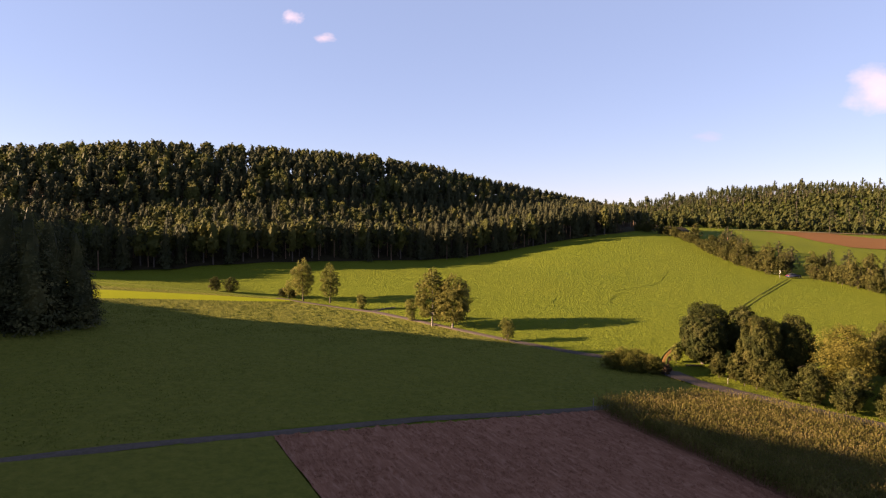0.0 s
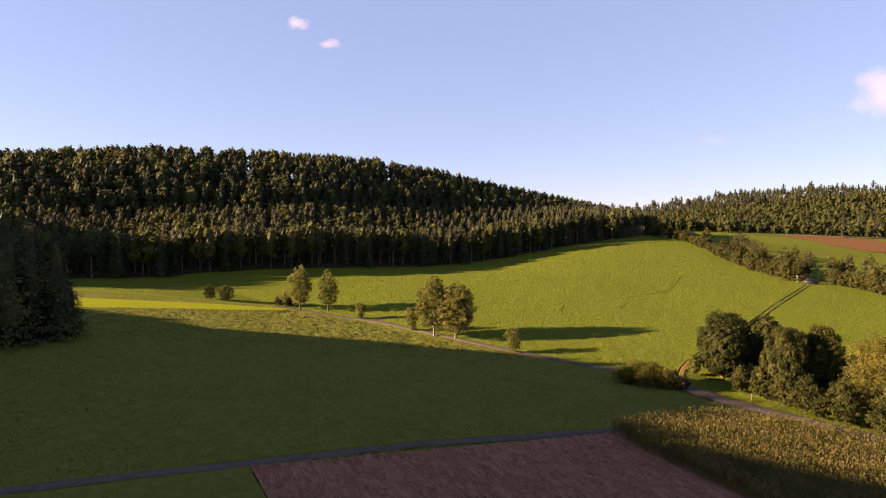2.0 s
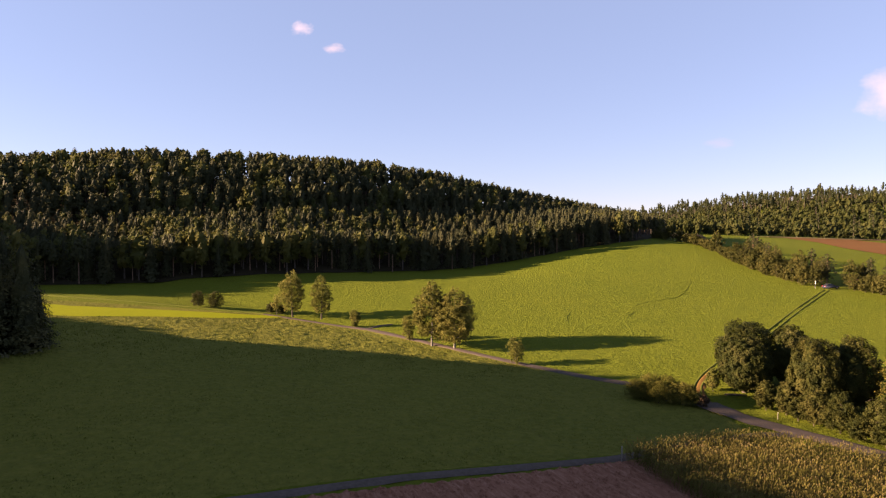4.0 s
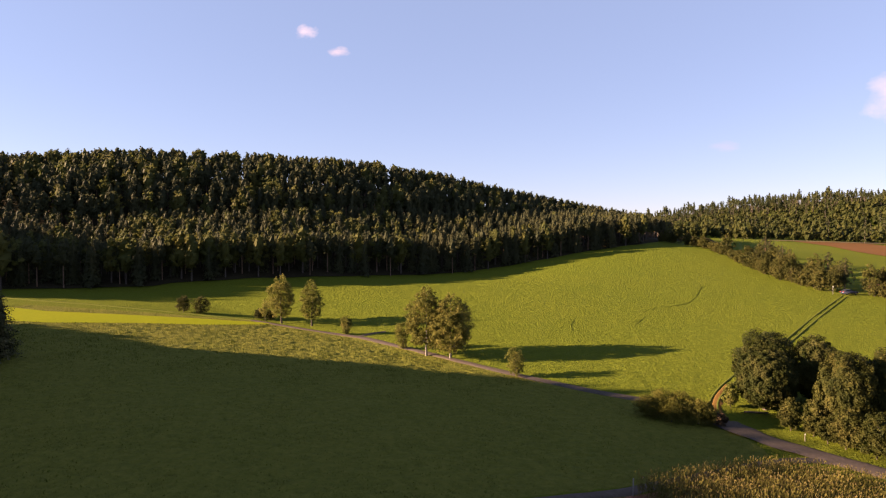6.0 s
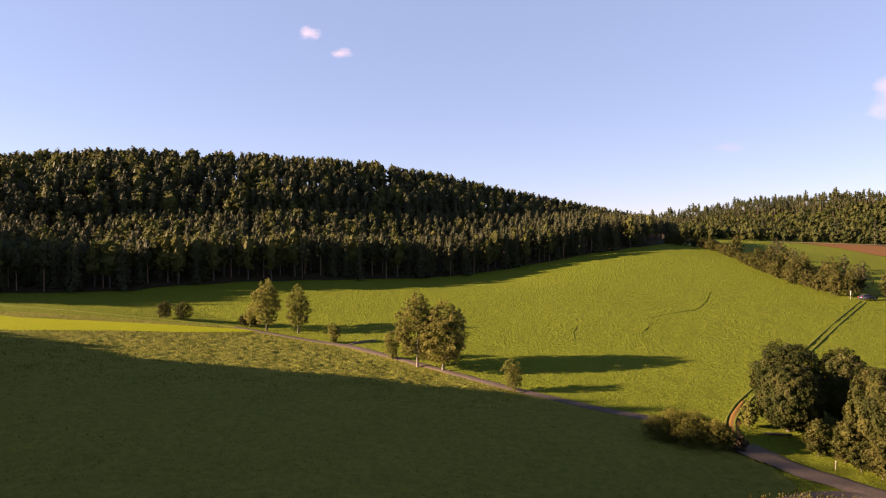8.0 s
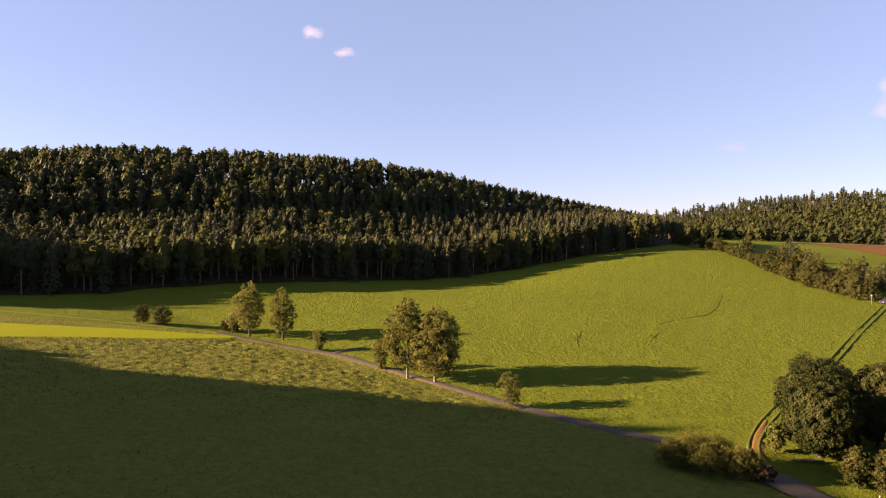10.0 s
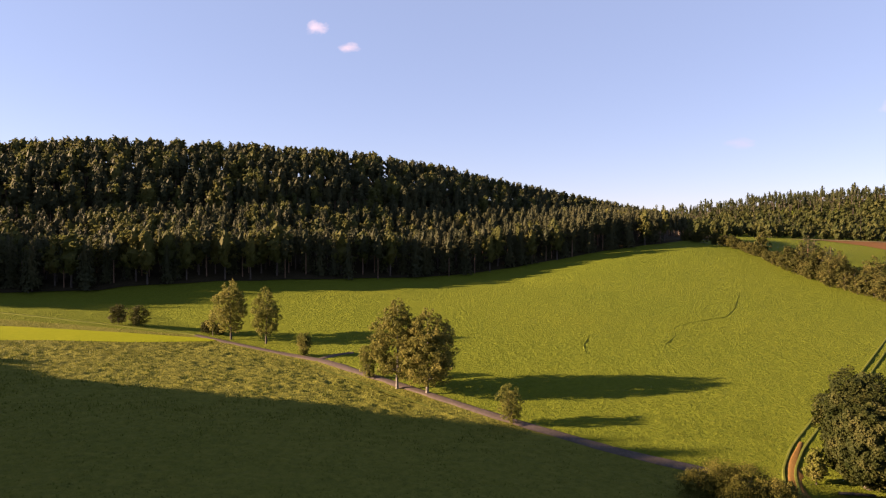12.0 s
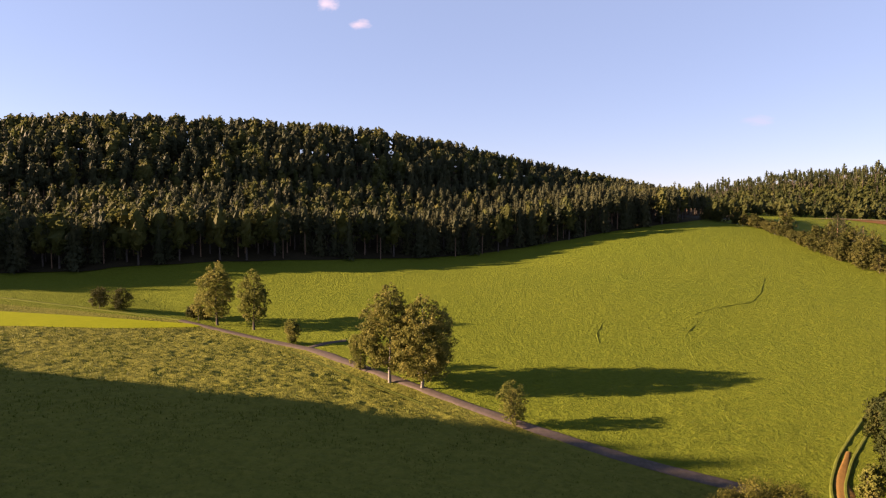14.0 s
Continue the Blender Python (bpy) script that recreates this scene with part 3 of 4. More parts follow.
def inner_crown(rng, h, base, half, sides=7):
    """The dense, uneven inside of a crown, that the outer sprays stand on."""
    us = np.array([0.0, 0.14, 0.32, 0.52, 0.72, 0.88, 1.0])
    a = 2 * np.pi * np.arange(sides) / sides
    rings = []
    for u in us:
        r = half(min(u, 0.985)) * rng.uniform(0.5, 1.15, sides) * (0.35 if u in (0.0, 1.0) else 1)
        rings.append(np.column_stack([r * np.cos(a + u * 2), r * np.sin(a + u * 2), h * (base + (0.96 - base) * u) + rng.normal(0, 0.018 * h, sides) * (0 < u < 1)]))
    i, j = np.meshgrid(np.arange(len(us) - 1), np.arange(sides), indexing="ij")
    b, c = (i * sides + j).ravel(), (i * sides + (j + 1) % sides).ravel()
    return np.concatenate(rings), np.stack([b, c, c + sides, b + sides], 1)


def with_inside(sprays, inside_):
    (v, f), (p, q) = sprays, inside_
    return np.concatenate([v, p]), np.concatenate([f, q + len(v)])


def beech_arrays(rng, h, w, count, size, base=0.25):
    pts, out = crown_points(rng, count, lobes(rng, h, w, h * base, 13, ROUND), 5)
    return with_inside(leaves_at(rng, pts, out, size, loose=0.25), inner_crown(rng, h, base + 0.03, lambda u: 0.25 * w * ROUND(u)))


def pine_arrays(rng, h, w, count, size):
    """Bare stem below and a loose, flat-topped crown in the upper third."""
    pts, out = crown_points(rng, count, lobes(rng, h, w, h * 0.58, 9, OVAL), 4)
    return with_inside(leaves_at(rng, pts, out * (1, 1, 0.5), size, slim=0.5), inner_crown(rng, h, 0.62, lambda u: 0.22 * w * OVAL(u), 6))


def dome_pine_arrays(rng, h, w, count, size):
    """A rounded, clumpy crown on the upper half of a bare stem."""
    pts, out = crown_points(rng, count, lobes(rng, h, w, h * 0.42, 11, ROUND), 5)
    return with_inside(leaves_at(rng, pts, out + (0, 0, 0.2), size, slim=0.75, loose=0.25), inner_crown(rng, h, 0.46, lambda u: 0.24 * w * ROUND(u), 7))


def spruce_arrays(rng, h, w, count, size, base=0.08, blunt=0.72, core=0.29):
    """Drooping needle sprays over a ragged cone."""
    u = 1 - rng.uniform(0.0, 1, count) ** 0.6
    u = base + (1 - base) * u
    a = rng.uniform(0, 6.28, count)
    tier = 0.80 + 0.20 * np.sin(u * h * 2.4 + 1.3 * np.sin(a * 2)) + 0.10 * np.sin(a * 5 + u * 9)
    r = w / 2 * (np.minimum(1, 1.12 * (1 - u)) ** blunt + 0.03) * tier * rng.uniform(0.62, 1.08, count)
    d = np.column_stack([np.cos(a), np.sin(a), 0 * a])
    pts = d * r[:, None] + np.column_stack([0 * a, 0 * a, u * h - 0.18 * r])
    return with_inside(leaves_at(rng, pts, d + (0, 0, 0.55), size * (0.55 + 0.6 * (1 - u)), 0.35, 0.7, 0.28),
                       inner_crown(rng, h, base + 0.02, lambda k: core * w * min(1, 1.12 * (1 - base) * (1 - k)) ** blunt))


rng_f = np.random.default_rng(42)
KINDS = []      # name, crown arrays, crown material, trunk arrays, bark, label
TALL = []       # height of each kind
for h, w in ((16, 5.4), (16.5, 6.0), (15, 5.0), (16.5, 5.6), (14.5, 5.4)):
    KINDS.append(("spruce", spruce_arrays(rng_f, h, w * 1.18, 230, 0.48, 0.38, 0.46, 0.30), SPRUCE, conifer_trunk(h, 0.24), BARK, "dark green spruce at the forest edge"))
    TALL.append(h)
for h, w in ((15, 8.0), (14.5, 9.2), (15.5, 7.2)):
    KINDS.append(("beech", beech_arrays(rng_f, h, w, 340, 0.52, 0.22), BEECH, conifer_trunk(h * 0.8, 0.3), BARK, "yellow-green broadleaved tree at the forest edge"))
    TALL.append(h)
for h, w in ((16.5, 7.0), (17, 7.8), (16, 6.4)):
    KINDS.append(("pine", dome_pine_arrays(rng_f, h, w, 230, 0.46), PINE, conifer_trunk(h * 0.96, 0.22), PINE_BARK, "tall pine with a bare stem in the forest"))
    TALL.append(h)
FULL = {k: spruce_arrays(rng_f, TALL[k], (5.4, 6.0, 5.0, 5.6, 5.4)[k], 560, 0.36, 0.04, 0.62, 0.20) for k in range(5)}     # boughs down to the ground
KINDS.append(("beech", beech_arrays(rng_f, 19, 9.0, 130, 1.5, 0.05), BEECH, conifer_trunk(15, 0.3), BARK, "broadleaved tree in the wood"))


FINE = {k: spruce_arrays(rng_f, (21, 22, 18, 23, 16)[k], (7.2, 7.8, 6.8, 7.4, 6.8)[k], 2300, 0.22, 0.02, 0.50, 0.26) for k in range(5)}


def scatter(rng, x0, x1, y0, y1, step):
    xs, ys = np.meshgrid(np.arange(x0, x1, step), np.arange(y0, y1, step))
    return (xs + rng.uniform(-0.45, 0.45, xs.shape) * step).ravel(), (ys + rng.uniform(-0.45, 0.45, ys.shape) * step).ravel()


def forest(name, x, y, kind, scale, label, rng, full=None, boughs=None, needles=None, girth=1.0):
    """Very many trees as one stretch of woodland."""
    pieces, mats = [], [SPRUCE, PINE, BEECH, BARK, PINE_BARK]
    z = height(x, y)
    for i in range(len(x)):
        nm, (cv, cf), leaf, (tv, tf), bark, _ = KINDS[kind[i]]
        if full is not None and full[i] and kind[i] < 5:
            cv, cf = (boughs or FULL)[kind[i]]
        a = rng.uniform(0, 6.28)
        c, s, q = math.cos(a), math.sin(a), scale[i]
        r = np.array([[c, -s, 0], [s, c, 0], [0, 0, 1]]).T * q * np.array([girth, girth, 1 / girth**0.4])
        o = np.array((x[i], y[i], z[i]))
        pieces.append((cv @ r + o, cf, mats.index(leaf)))
        pieces.append((tv @ r + o, tf, mats.index(bark)))
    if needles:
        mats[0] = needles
    v, f, ix = joined(pieces)
    return tagged(new(name, mesh_of(name, v, f, mats, ix)), label, "forest", kind="stuff")


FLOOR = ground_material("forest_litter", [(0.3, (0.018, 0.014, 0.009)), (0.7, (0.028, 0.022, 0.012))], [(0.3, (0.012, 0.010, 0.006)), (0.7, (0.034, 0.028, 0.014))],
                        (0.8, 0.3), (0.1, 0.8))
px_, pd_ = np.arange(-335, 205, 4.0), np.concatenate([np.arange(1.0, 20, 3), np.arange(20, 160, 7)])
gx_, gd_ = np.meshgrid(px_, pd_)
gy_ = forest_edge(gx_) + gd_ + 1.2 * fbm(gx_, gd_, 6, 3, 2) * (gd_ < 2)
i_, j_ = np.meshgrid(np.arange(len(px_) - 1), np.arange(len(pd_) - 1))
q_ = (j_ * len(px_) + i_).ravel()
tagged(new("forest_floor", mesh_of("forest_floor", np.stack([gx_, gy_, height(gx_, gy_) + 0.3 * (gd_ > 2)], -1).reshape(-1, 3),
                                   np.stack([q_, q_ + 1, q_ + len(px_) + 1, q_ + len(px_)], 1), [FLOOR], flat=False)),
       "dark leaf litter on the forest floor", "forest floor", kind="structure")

# the wooded hill behind the meadow: single trees along its edge, the rest in one stretch
fx, fy = scatter(rng_f, -330, 190, 150, 560, 4.2)
deep = fy - forest_edge(fx)
crest = np.interp(fx, [-330, -160, -10, 60, 120, 190], [150, 146, 140, 118, 95, 80])
# the last clause keeps unseen trees on the far-left mound, for their shadow
ok = (deep > 0) & (deep < crest) & ((deep < 74) | (rng_f.uniform(0, 1, len(fx)) < 0.66)) & (fx < 14 + 0.30 * (fy - 58) + 14 * smooth((deep - 18) / 30)) & ((fx > -0.74 * fy - 14) | ((fx < -150) & (fy < 250) & (fx > -0.8 * fy - 90)))
fx, fy, deep = fx[ok], fy[ok], deep[ok]
# a younger stand below, an older and taller one with pines and beeches above
old = smooth((deep - 68 - 9 * fbm(fx, fy, 40, 4, 2)) / 5)
p = rng_f.uniform(0, 1, len(fx)) + 0.30 * fbm(fx, fy, 30, 21, 3)
west = smooth((10 - fx) / 60)
beech_to = np.where(old > 0.5, 0.32, 0.13 + 0.15 * west)
pine_to = np.where(old > 0.5, 0.80, 0.34 + 0.14 * west)
fk = np.where(p < beech_to, rng_f.integers(5, 8, len(fx)), np.where(p < pine_to, rng_f.integers(8, 11, len(fx)), rng_f.integers(0, 5, len(fx))))
last = deep > crest[ok] - 25
tall = 15.0 - 2.6 * smooth((deep - 4) / 14) + old * np.interp(fx, [-330, 10, 70, 130], [4.4, 4.2, 1.5, 0.5])
fs = tall / np.array(TALL)[fk] * rng_f.uniform(0.92, 1.07, len(fx)) * (1 + 0.06 * fbm(fx, fy, 22, 8, 2))
edge_row = (deep < 5.5) & (fx > -190) & (fx < 125)
models = {}
for k in sorted(set(fk[edge_row])):
    nm, (cv, cf), leaf, (tv, tf), bark, label = KINDS[k]
    if nm == "spruce":
        cv, cf = FULL[k]
    models[k] = (mesh_of(nm + "_crown", cv, cf, [leaf]), mesh_of(nm + "_trunk", tv, tf, [bark], flat=False))
firsts = {}
for x, y, k, s in zip(fx[edge_row], fy[edge_row], fk[edge_row], fs[edge_row]):
    m = on_land(x, y, rng_f.uniform(0, 360), s)
    if k in firsts:
        copy_thing(firsts[k], m)
    else:
        ob = empty(KINDS[k][0] + "_tree", Matrix(), KINDS[k][5], "tree", "trees along the forest edge")
        part("trunk", models[k][1], ob)
        part("crown", models[k][0], ob)
        ob.matrix_world = m
        ob.scale = (1, 1, 1)
        ob.matrix_basis = m
        firsts[k] = ob
inner = ~edge_row
forest("hill_forest", fx[inner], fy[inner], fk[inner], fs[inner], "dense mixed spruce and beech forest on a hillside", rng_f, (deep < 9)[inner])

# the wood at the valley side that shades the near fields
wx, wy = scatter(rng_f, -190, -60, 0, 138, 4.4)
ok = np.where(wy > 104, wx < -66 - 0.35 * np.abs(wy - 114), wx < -94 - 0.1 * (104 - wy)) & (wx > -165) & ((wy < 127) | (wx < -73))
wx, wy = wx[ok], wy[ok]
wk = np.where(wx < -104, 11, rng_f.integers(0, 5, len(wx)))
# treetops set to throw the shadow outline; the southern rows stand out of view
roof = np.interp(wy, [44, 48, 53, 57, 62, 67, 76, 84, 92, 100, 105, 114, 119, 121, 123.5, 131, 136, 142],
                 [39.2, 38.3, 36.8, 35.6, 34.8, 34.4, 35.2, 35.6, 35.6, 34.4, 33.6, 31.6, 25.4, 19.6, 16.4, 16.0, 13.2, 10]) + 0.249 * (-100 - wx)
ws = np.clip((roof - height(wx, wy)) / 18.3, 0.28, np.where(wx > -104, 1.25, 1.6)) * rng_f.uniform(0.92, 1.03, len(wx)) * np.where(wx > -96, 0.94, 1.0)
big = ws > 0.42
wx, wy, wk, ws = wx[big], wy[big], wk[big], ws[big]
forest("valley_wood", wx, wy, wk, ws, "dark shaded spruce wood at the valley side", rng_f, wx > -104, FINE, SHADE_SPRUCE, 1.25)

# far hillside beyond the fields
FAR = []
for h, w in ((20, 7.0), (23, 7.5)):
    FAR.append((conifer_arrays(rng_f, h, w, 8, 5), 0, conifer_trunk(h, 0.3), 3))
for h, w in ((14, 12.0), (12.5, 11.5), (15, 12.5)):
    FAR.append((beech_arrays(rng_f, h, w, 80, 0.95, 0.04), 2, conifer_trunk(h * 0.7, 0.3), 3))
for h, w in ((24, 6.0), (22, 5.5)):
    FAR.append((pine_arrays(rng_f, h, w, 55, 0.8), 1, conifer_trunk(h, 0.33), 4))
qx, qy = scatter(rng_f, 60, 1150, 380, 1250, 9.2)
qu = (qy - 520) * 0.9 + (qx - 300) * 0.25
ok = (qu > -2) & (qu < 500) & (qx < 0.90 * qy + 60) & (qx > 0.16 * qy + 40)
qx, qy, qu = qx[ok], qy[ok], qu[ok]
pieces = []
qz = height(qx, qy)
for x, y, z, u in zip(qx, qy, qz, qu):
    p = rng_f.uniform()
    k = (rng_f.integers(2, 5) if p < 0.93 else rng_f.integers(0, 2)) if u < 240 + 60 * rng_f.normal() else (rng_f.integers(5, 7) if p < 0.55 else rng_f.integers(0, 2) if p < 0.8 else rng_f.integers(2, 5))
    (cv, cf), ci, (tv, tf), ti = FAR[k]
    q = rng_f.uniform(0.55, 1.0) * (1.22 if k > 4 and rng_f.uniform() < 0.15 else 1.0)
    a = rng_f.uniform(0, 6.28)
    r = np.array([[math.cos(a), -math.sin(a), 0], [math.sin(a), math.cos(a), 0], [0, 0, 1]]).T * q
    o = np.array((x, y, z))
    pieces += [(cv @ r + o, cf, ci), (tv @ r + o, tf, ti)]
v, f, ix = joined(pieces)
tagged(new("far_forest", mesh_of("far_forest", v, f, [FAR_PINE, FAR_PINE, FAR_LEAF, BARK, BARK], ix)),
       "distant mixed woodland with bare pine stems on a hill", "forest", kind="stuff")

# birches by the path
t, c = leafy_meshes("birch", 3, 14.4, 8.8, 1.4, OVAL, BIRCH, 26000, 0.10, BIRCH_BARK, 0.20, 64, 1, 0.5, bulk=0.72)
plant("birch_tree", -1.3, 144.0, t, c, "tall birch with white trunk and thin olive crown by the path", "tree", "birches")
t, c = leafy_meshes("birch", 5, 13.2, 9.6, 1.1, OVAL, BIRCH, 30000, 0.10, BIRCH_BARK, 0.22, 70, 1, 0.5, bulk=0.72)
plant("birch_tree", 3.6, 141.8, t, c, "full birch with white trunk and olive crown by the path", "tree", "birches")
# poplars
t, c = leafy_meshes("poplar", 7, 12.6, 7.4, 1.4, OVAL, POPLAR, 18000, 0.105, BARK, 0.2, 56, bulk=0.75)
plant("poplar_tree", -39.3, 172.0, t, c, "slender sunlit poplar with a pointed crown by the path", "tree", "poplars")
t, c = leafy_meshes("poplar", 8, 11.8, 6.4, 1.3, OVAL, POPLAR, 15000, 0.105, BARK, 0.18, 50, bulk=0.75)
plant("poplar_tree", -31.0, 169.2, t, c, "smaller sunlit poplar with a pointed crown by the path", "tree", "poplars")
t, c = leafy_meshes("sapling", 9, 5.6, 3.4, 0.8, OVAL, POPLAR, 1500, 0.12, BARK, 0.08, 14)
plant("sapling", -44.2, 174.5, t, c, "thin young tree beside the poplars", "tree")

# bushes along the path
for k, (x, y, h, w, label) in enumerate((
        (15.4, 130.9, 4.7, 4.7, "round olive willow bush at the path's edge"), (-6.7, 148.8, 5.4, 4.3, "upright olive bush beside the birches"),
        (-20.8, 160.6, 4.1, 3.6, "small olive bush at a bend of the path"), (-46.2, 176.6, 2.8, 3.4, "low dark bush under the poplars"),
        (-43.3, 175.6, 2.5, 3.0, "low dark bush under the poplars"), (-67.2, 178.5, 4.4, 4.8, "dark round bush in the meadow"),
        (-62.4, 178.2, 4.4, 5.4, "dark round bush in the meadow"))):
    broom = k < 3
    t, c = leafy_meshes("bush", 20 + k, h, w * (0.85 if broom else 1), 0.1, FAN if broom else ROUND, POPLAR if broom else GROVE, 9000, 0.07, BARK, 0.035 if broom else 0.05,
                        26 if broom else 18, 13 if broom else 6)
    plant("bush", x, y, t, c, label, "bush", "bushes along the path")
for k, (x, y, h, w) in enumerate(((33.2, 111.3, 3.2, 4.0), (34.8, 111.6, 4.6, 4.8), (35.8, 109.6, 3.8, 4.6), (37.4, 111.0, 4.9, 4.8), (39.4, 109.4, 4.0, 4.4), (40.9, 110.2, 3.4, 3.2))):
    t, c = leafy_meshes("shrub", 40 + k, h * 0.76, w * 1.15, 0.0, ROUND, SHRUB, 15000, 0.055, BARK, 0.04, 30, 11)
    plant("shrub", x, y, t, c, "dense olive shrub in the thicket beside the junction", "shrub", "junction thicket")

# the round tree and the grove behind the junction
t, c = dome_meshes("chestnut", 60, 9.2, 8.5, 0.3, CHESTNUT, 36000, 0.115, BARK, 0.32, 420, 0.07)
plant("chestnut_tree", 51.3, 115.0, t, c, "big round dark green chestnut tree beside the path", "tree")
for k, (x, y, h, w, leaf, label) in enumerate((
        (53.6, 120.2, 10.9, 9.4, CHESTNUT, "dark round tree behind the chestnut"), (59.6, 117.5, 10.4, 6.6, CHESTNUT, "dark narrow tree beside the chestnut"),
        (57.4, 105.8, 11.8, 7.4, GROVE, "dense olive green tree in the grove"), (63.2, 106.8, 11.4, 7.6, GROVE, "dense olive green tree in the grove"),
        (68.6, 99.8, 11.0, 10.5, WILLOW, "broad yellow-green willow in the grove"), (79.0, 103.0, 11.0, 9.0, GROVE, "dark green tree behind the willow"),
        (92.0, 97.0, 11.5, 9.5, GROVE, "dark green tree behind the willow"), (74.5, 89.0, 8.0, 7.5, GROVE, "bushy green tree beside the path"))):
    if leaf is WILLOW:
        t, c = leafy_meshes("grove", 70 + k, h, w, 0.8, ROUND, leaf, 25000, 0.10, BARK, 0.25, 40)
    else:
        t, c = dome_meshes("grove", 70 + k, h * 0.97, w * 1.04, 0.5, leaf, 22000, 0.12, BARK, 0.25, 220, 0.10)
    plant("willow_tree" if leaf is WILLOW else "tree", x, y, t, c, label, "tree", "grove beside the path")
for k, (x, y, h, w) in enumerate(((51.0, 107.4, 4.6, 3.6), (53.2, 105.8, 5.0, 3.8), (54.8, 101.4, 5.2, 4.4), (56.6, 98.2, 5.8, 5.0), (60.4, 95.6, 6.2, 5.4), (64.8, 92.4, 6.6, 5.6), (69.4, 89.4, 6.2, 5.6), (59.0, 93.0, 3.8, 4.0), (53.8, 103.6, 3.4, 3.2),
        (62.2, 89.6, 4.0, 4.2), (66.4, 85.8, 4.2, 4.6), (71.0, 82.0, 4.4, 4.8), (57.2, 95.4, 3.0, 3.2))):
    t, c = leafy_meshes("bush", 90 + k, h, w, 0.2, ROUND, GROVE, 10500, 0.085, BARK, 0.06, 24, 6, core=0.22)
    plant("bush", x, y, t, c, "dense green bush in front of the grove", "bush", "bushes of the grove")

t, c = leafy_meshes("bush", 110, 3.9, 2.6, 0.2, OVAL, POPLAR, 4200, 0.11, BARK, 0.05, 16, 4)
plant("bush", 46.6, 116.0, t, c, "bright yellow-green bush beside the chestnut tree", "bush")
t, c = leafy_meshes("bush", 111, 1.9, 1.7, 0.1, ROUND, RUSSET, 1800, 0.11, BARK, 0.04, 12, 5)
plant("bush", 42.0, 108.0, t, c, "small reddish bush at the path junction", "bush")

# hedge along the far side of the meadow
rng_h = np.random.default_rng(5)
hedge_models = []
for k, (h, w, leaf, shape) in enumerate(((4.5, 5.0, HEDGE, ROUND), (6.0, 5.5, HEDGE, ROUND), (9.5, 6.0, HEDGE, OVAL), (5.0, 5.0, RUSSET, ROUND), (8.0, 6.4, GROVE, ROUND))):
    t, c = leafy_meshes("hedge", 120 + k, h, w, 0.2, shape, leaf, 2600, 0.18, BARK, 0.09, 16, 4 if h < 7 else 1)
    hedge_models.append((t, c))
pine_models = []
for k, (h, w) in enumerate(((11.5, 6.5), (10.0, 6.0))):
    r_ = np.random.default_rng(140 + k)
    pts, out = crown_points(r_, 1500, lobes(r_, h, w, 1.6, 18, OVAL), 7)
    cv, cf = leaves_at(r_, pts, out, 0.22, 0.2, 0.5)
    tv, tf = conifer_trunk(h, 0.2)
    pine_models.append((mesh_of("pine_trunk", tv, tf, [PINE_BARK], flat=False), mesh_of("pine_crown", cv, cf, [PINE])))


def hedge(line, step, pick, off):
    p = np.array(line, float)
    t = np.concatenate([[0], np.cumsum(np.linalg.norm(np.diff(p, axis=0), axis=1))])
    for s in np.arange(0, t[-1], step):
        x, y = np.interp(s, t, p[:, 0]) + rng_h.normal(0, 0.9) + off, np.interp(s, t, p[:, 1]) + rng_h.normal(0, 0.9)
        k = rng_h.choice(len(pick), p=np.array(pick) / sum(pick))
        turn, size = rng_h.uniform(0, 360), rng_h.uniform(0.72, 1.05)
        if k < 5:
            tall = k in (2, 4)
            plant("hedge_tree" if tall else "hedge_bush", x, y, *hedge_models[k], "olive tree in the hedge beside the meadow" if tall else
                  ("russet bush in the hedge beside the meadow" if k == 3 else "olive bush in the hedge beside the meadow"), "tree" if tall else "bush", "hedge", turn, size)
        else:
            plant("hedge_pine", x, y, *pine_models[k - 5], "grey-green pine in the hedge beside the meadow", "tree", "hedge", turn, size)


hedge([(97, 318), (108, 300), (110, 276), (108, 250)], 2.6, (5, 4, 0.6, 0.15, 0.5, 0, 0), 2.5)
hedge([(109, 252), (106.5, 228), (110.5, 204)], 2.1, (2, 4, 3, 0.3, 2, 0, 0), 2.0)
hedge([(114, 262), (111.5, 230), (115.5, 205)], 3.4, (0, 0.5, 4, 0.2, 2, 3, 2), 4.5)
hedge([(118.2, 201.0), (119.6, 192), (123.5, 173), (130, 148), (136, 130)], 2.2, (1.5, 4, 2.4, 0.4, 2, 0.4, 0.4), 2.5)
hedge([(122, 206), (130, 176), (139, 150), (145, 132)], 3.4, (0, 0.6, 3, 0.5, 2, 3, 3), 5)
hedge([(139, 208), (146, 180), (153, 156)], 5.0, (1, 1, 3, 0.6, 2, 2, 2), 6)

# ---------------------------------------------------------------- maize
rng_m = np.random.default_rng(9)
ca, sa = math.cos(radians(-62)), math.sin(radians(-62))
u, w_ = np.meshgrid(np.arange(-90, 90, 0.27), np.arange(-70, 70, 0.75))
u, w_ = u + rng_m.uniform(-0.12, 0.12, u.shape), w_ + rng_m.uniform(-0.08, 0.08, u.shape)
mx, my = (50 + u * ca - w_ * sa).ravel(), (66 + u * sa + w_ * ca).ravel()
ok = inside(mx, my, CORN) & (rng_m.uniform(0, 1, len(mx)) < 0.96) & (mx < 0.80 * my + 12) & (my > 38)
mx, my = mx[ok], my[ok]
mz = height(mx, my)
n = len(mx)
mh = 2.25 * (1 + 0.10 * fbm(mx, my, 9, 4, 2)) * rng_m.uniform(0.86, 1.12, n)
verts, faces, index, k0 = [], [], [], 0
base = np.column_stack([mx, my, mz])
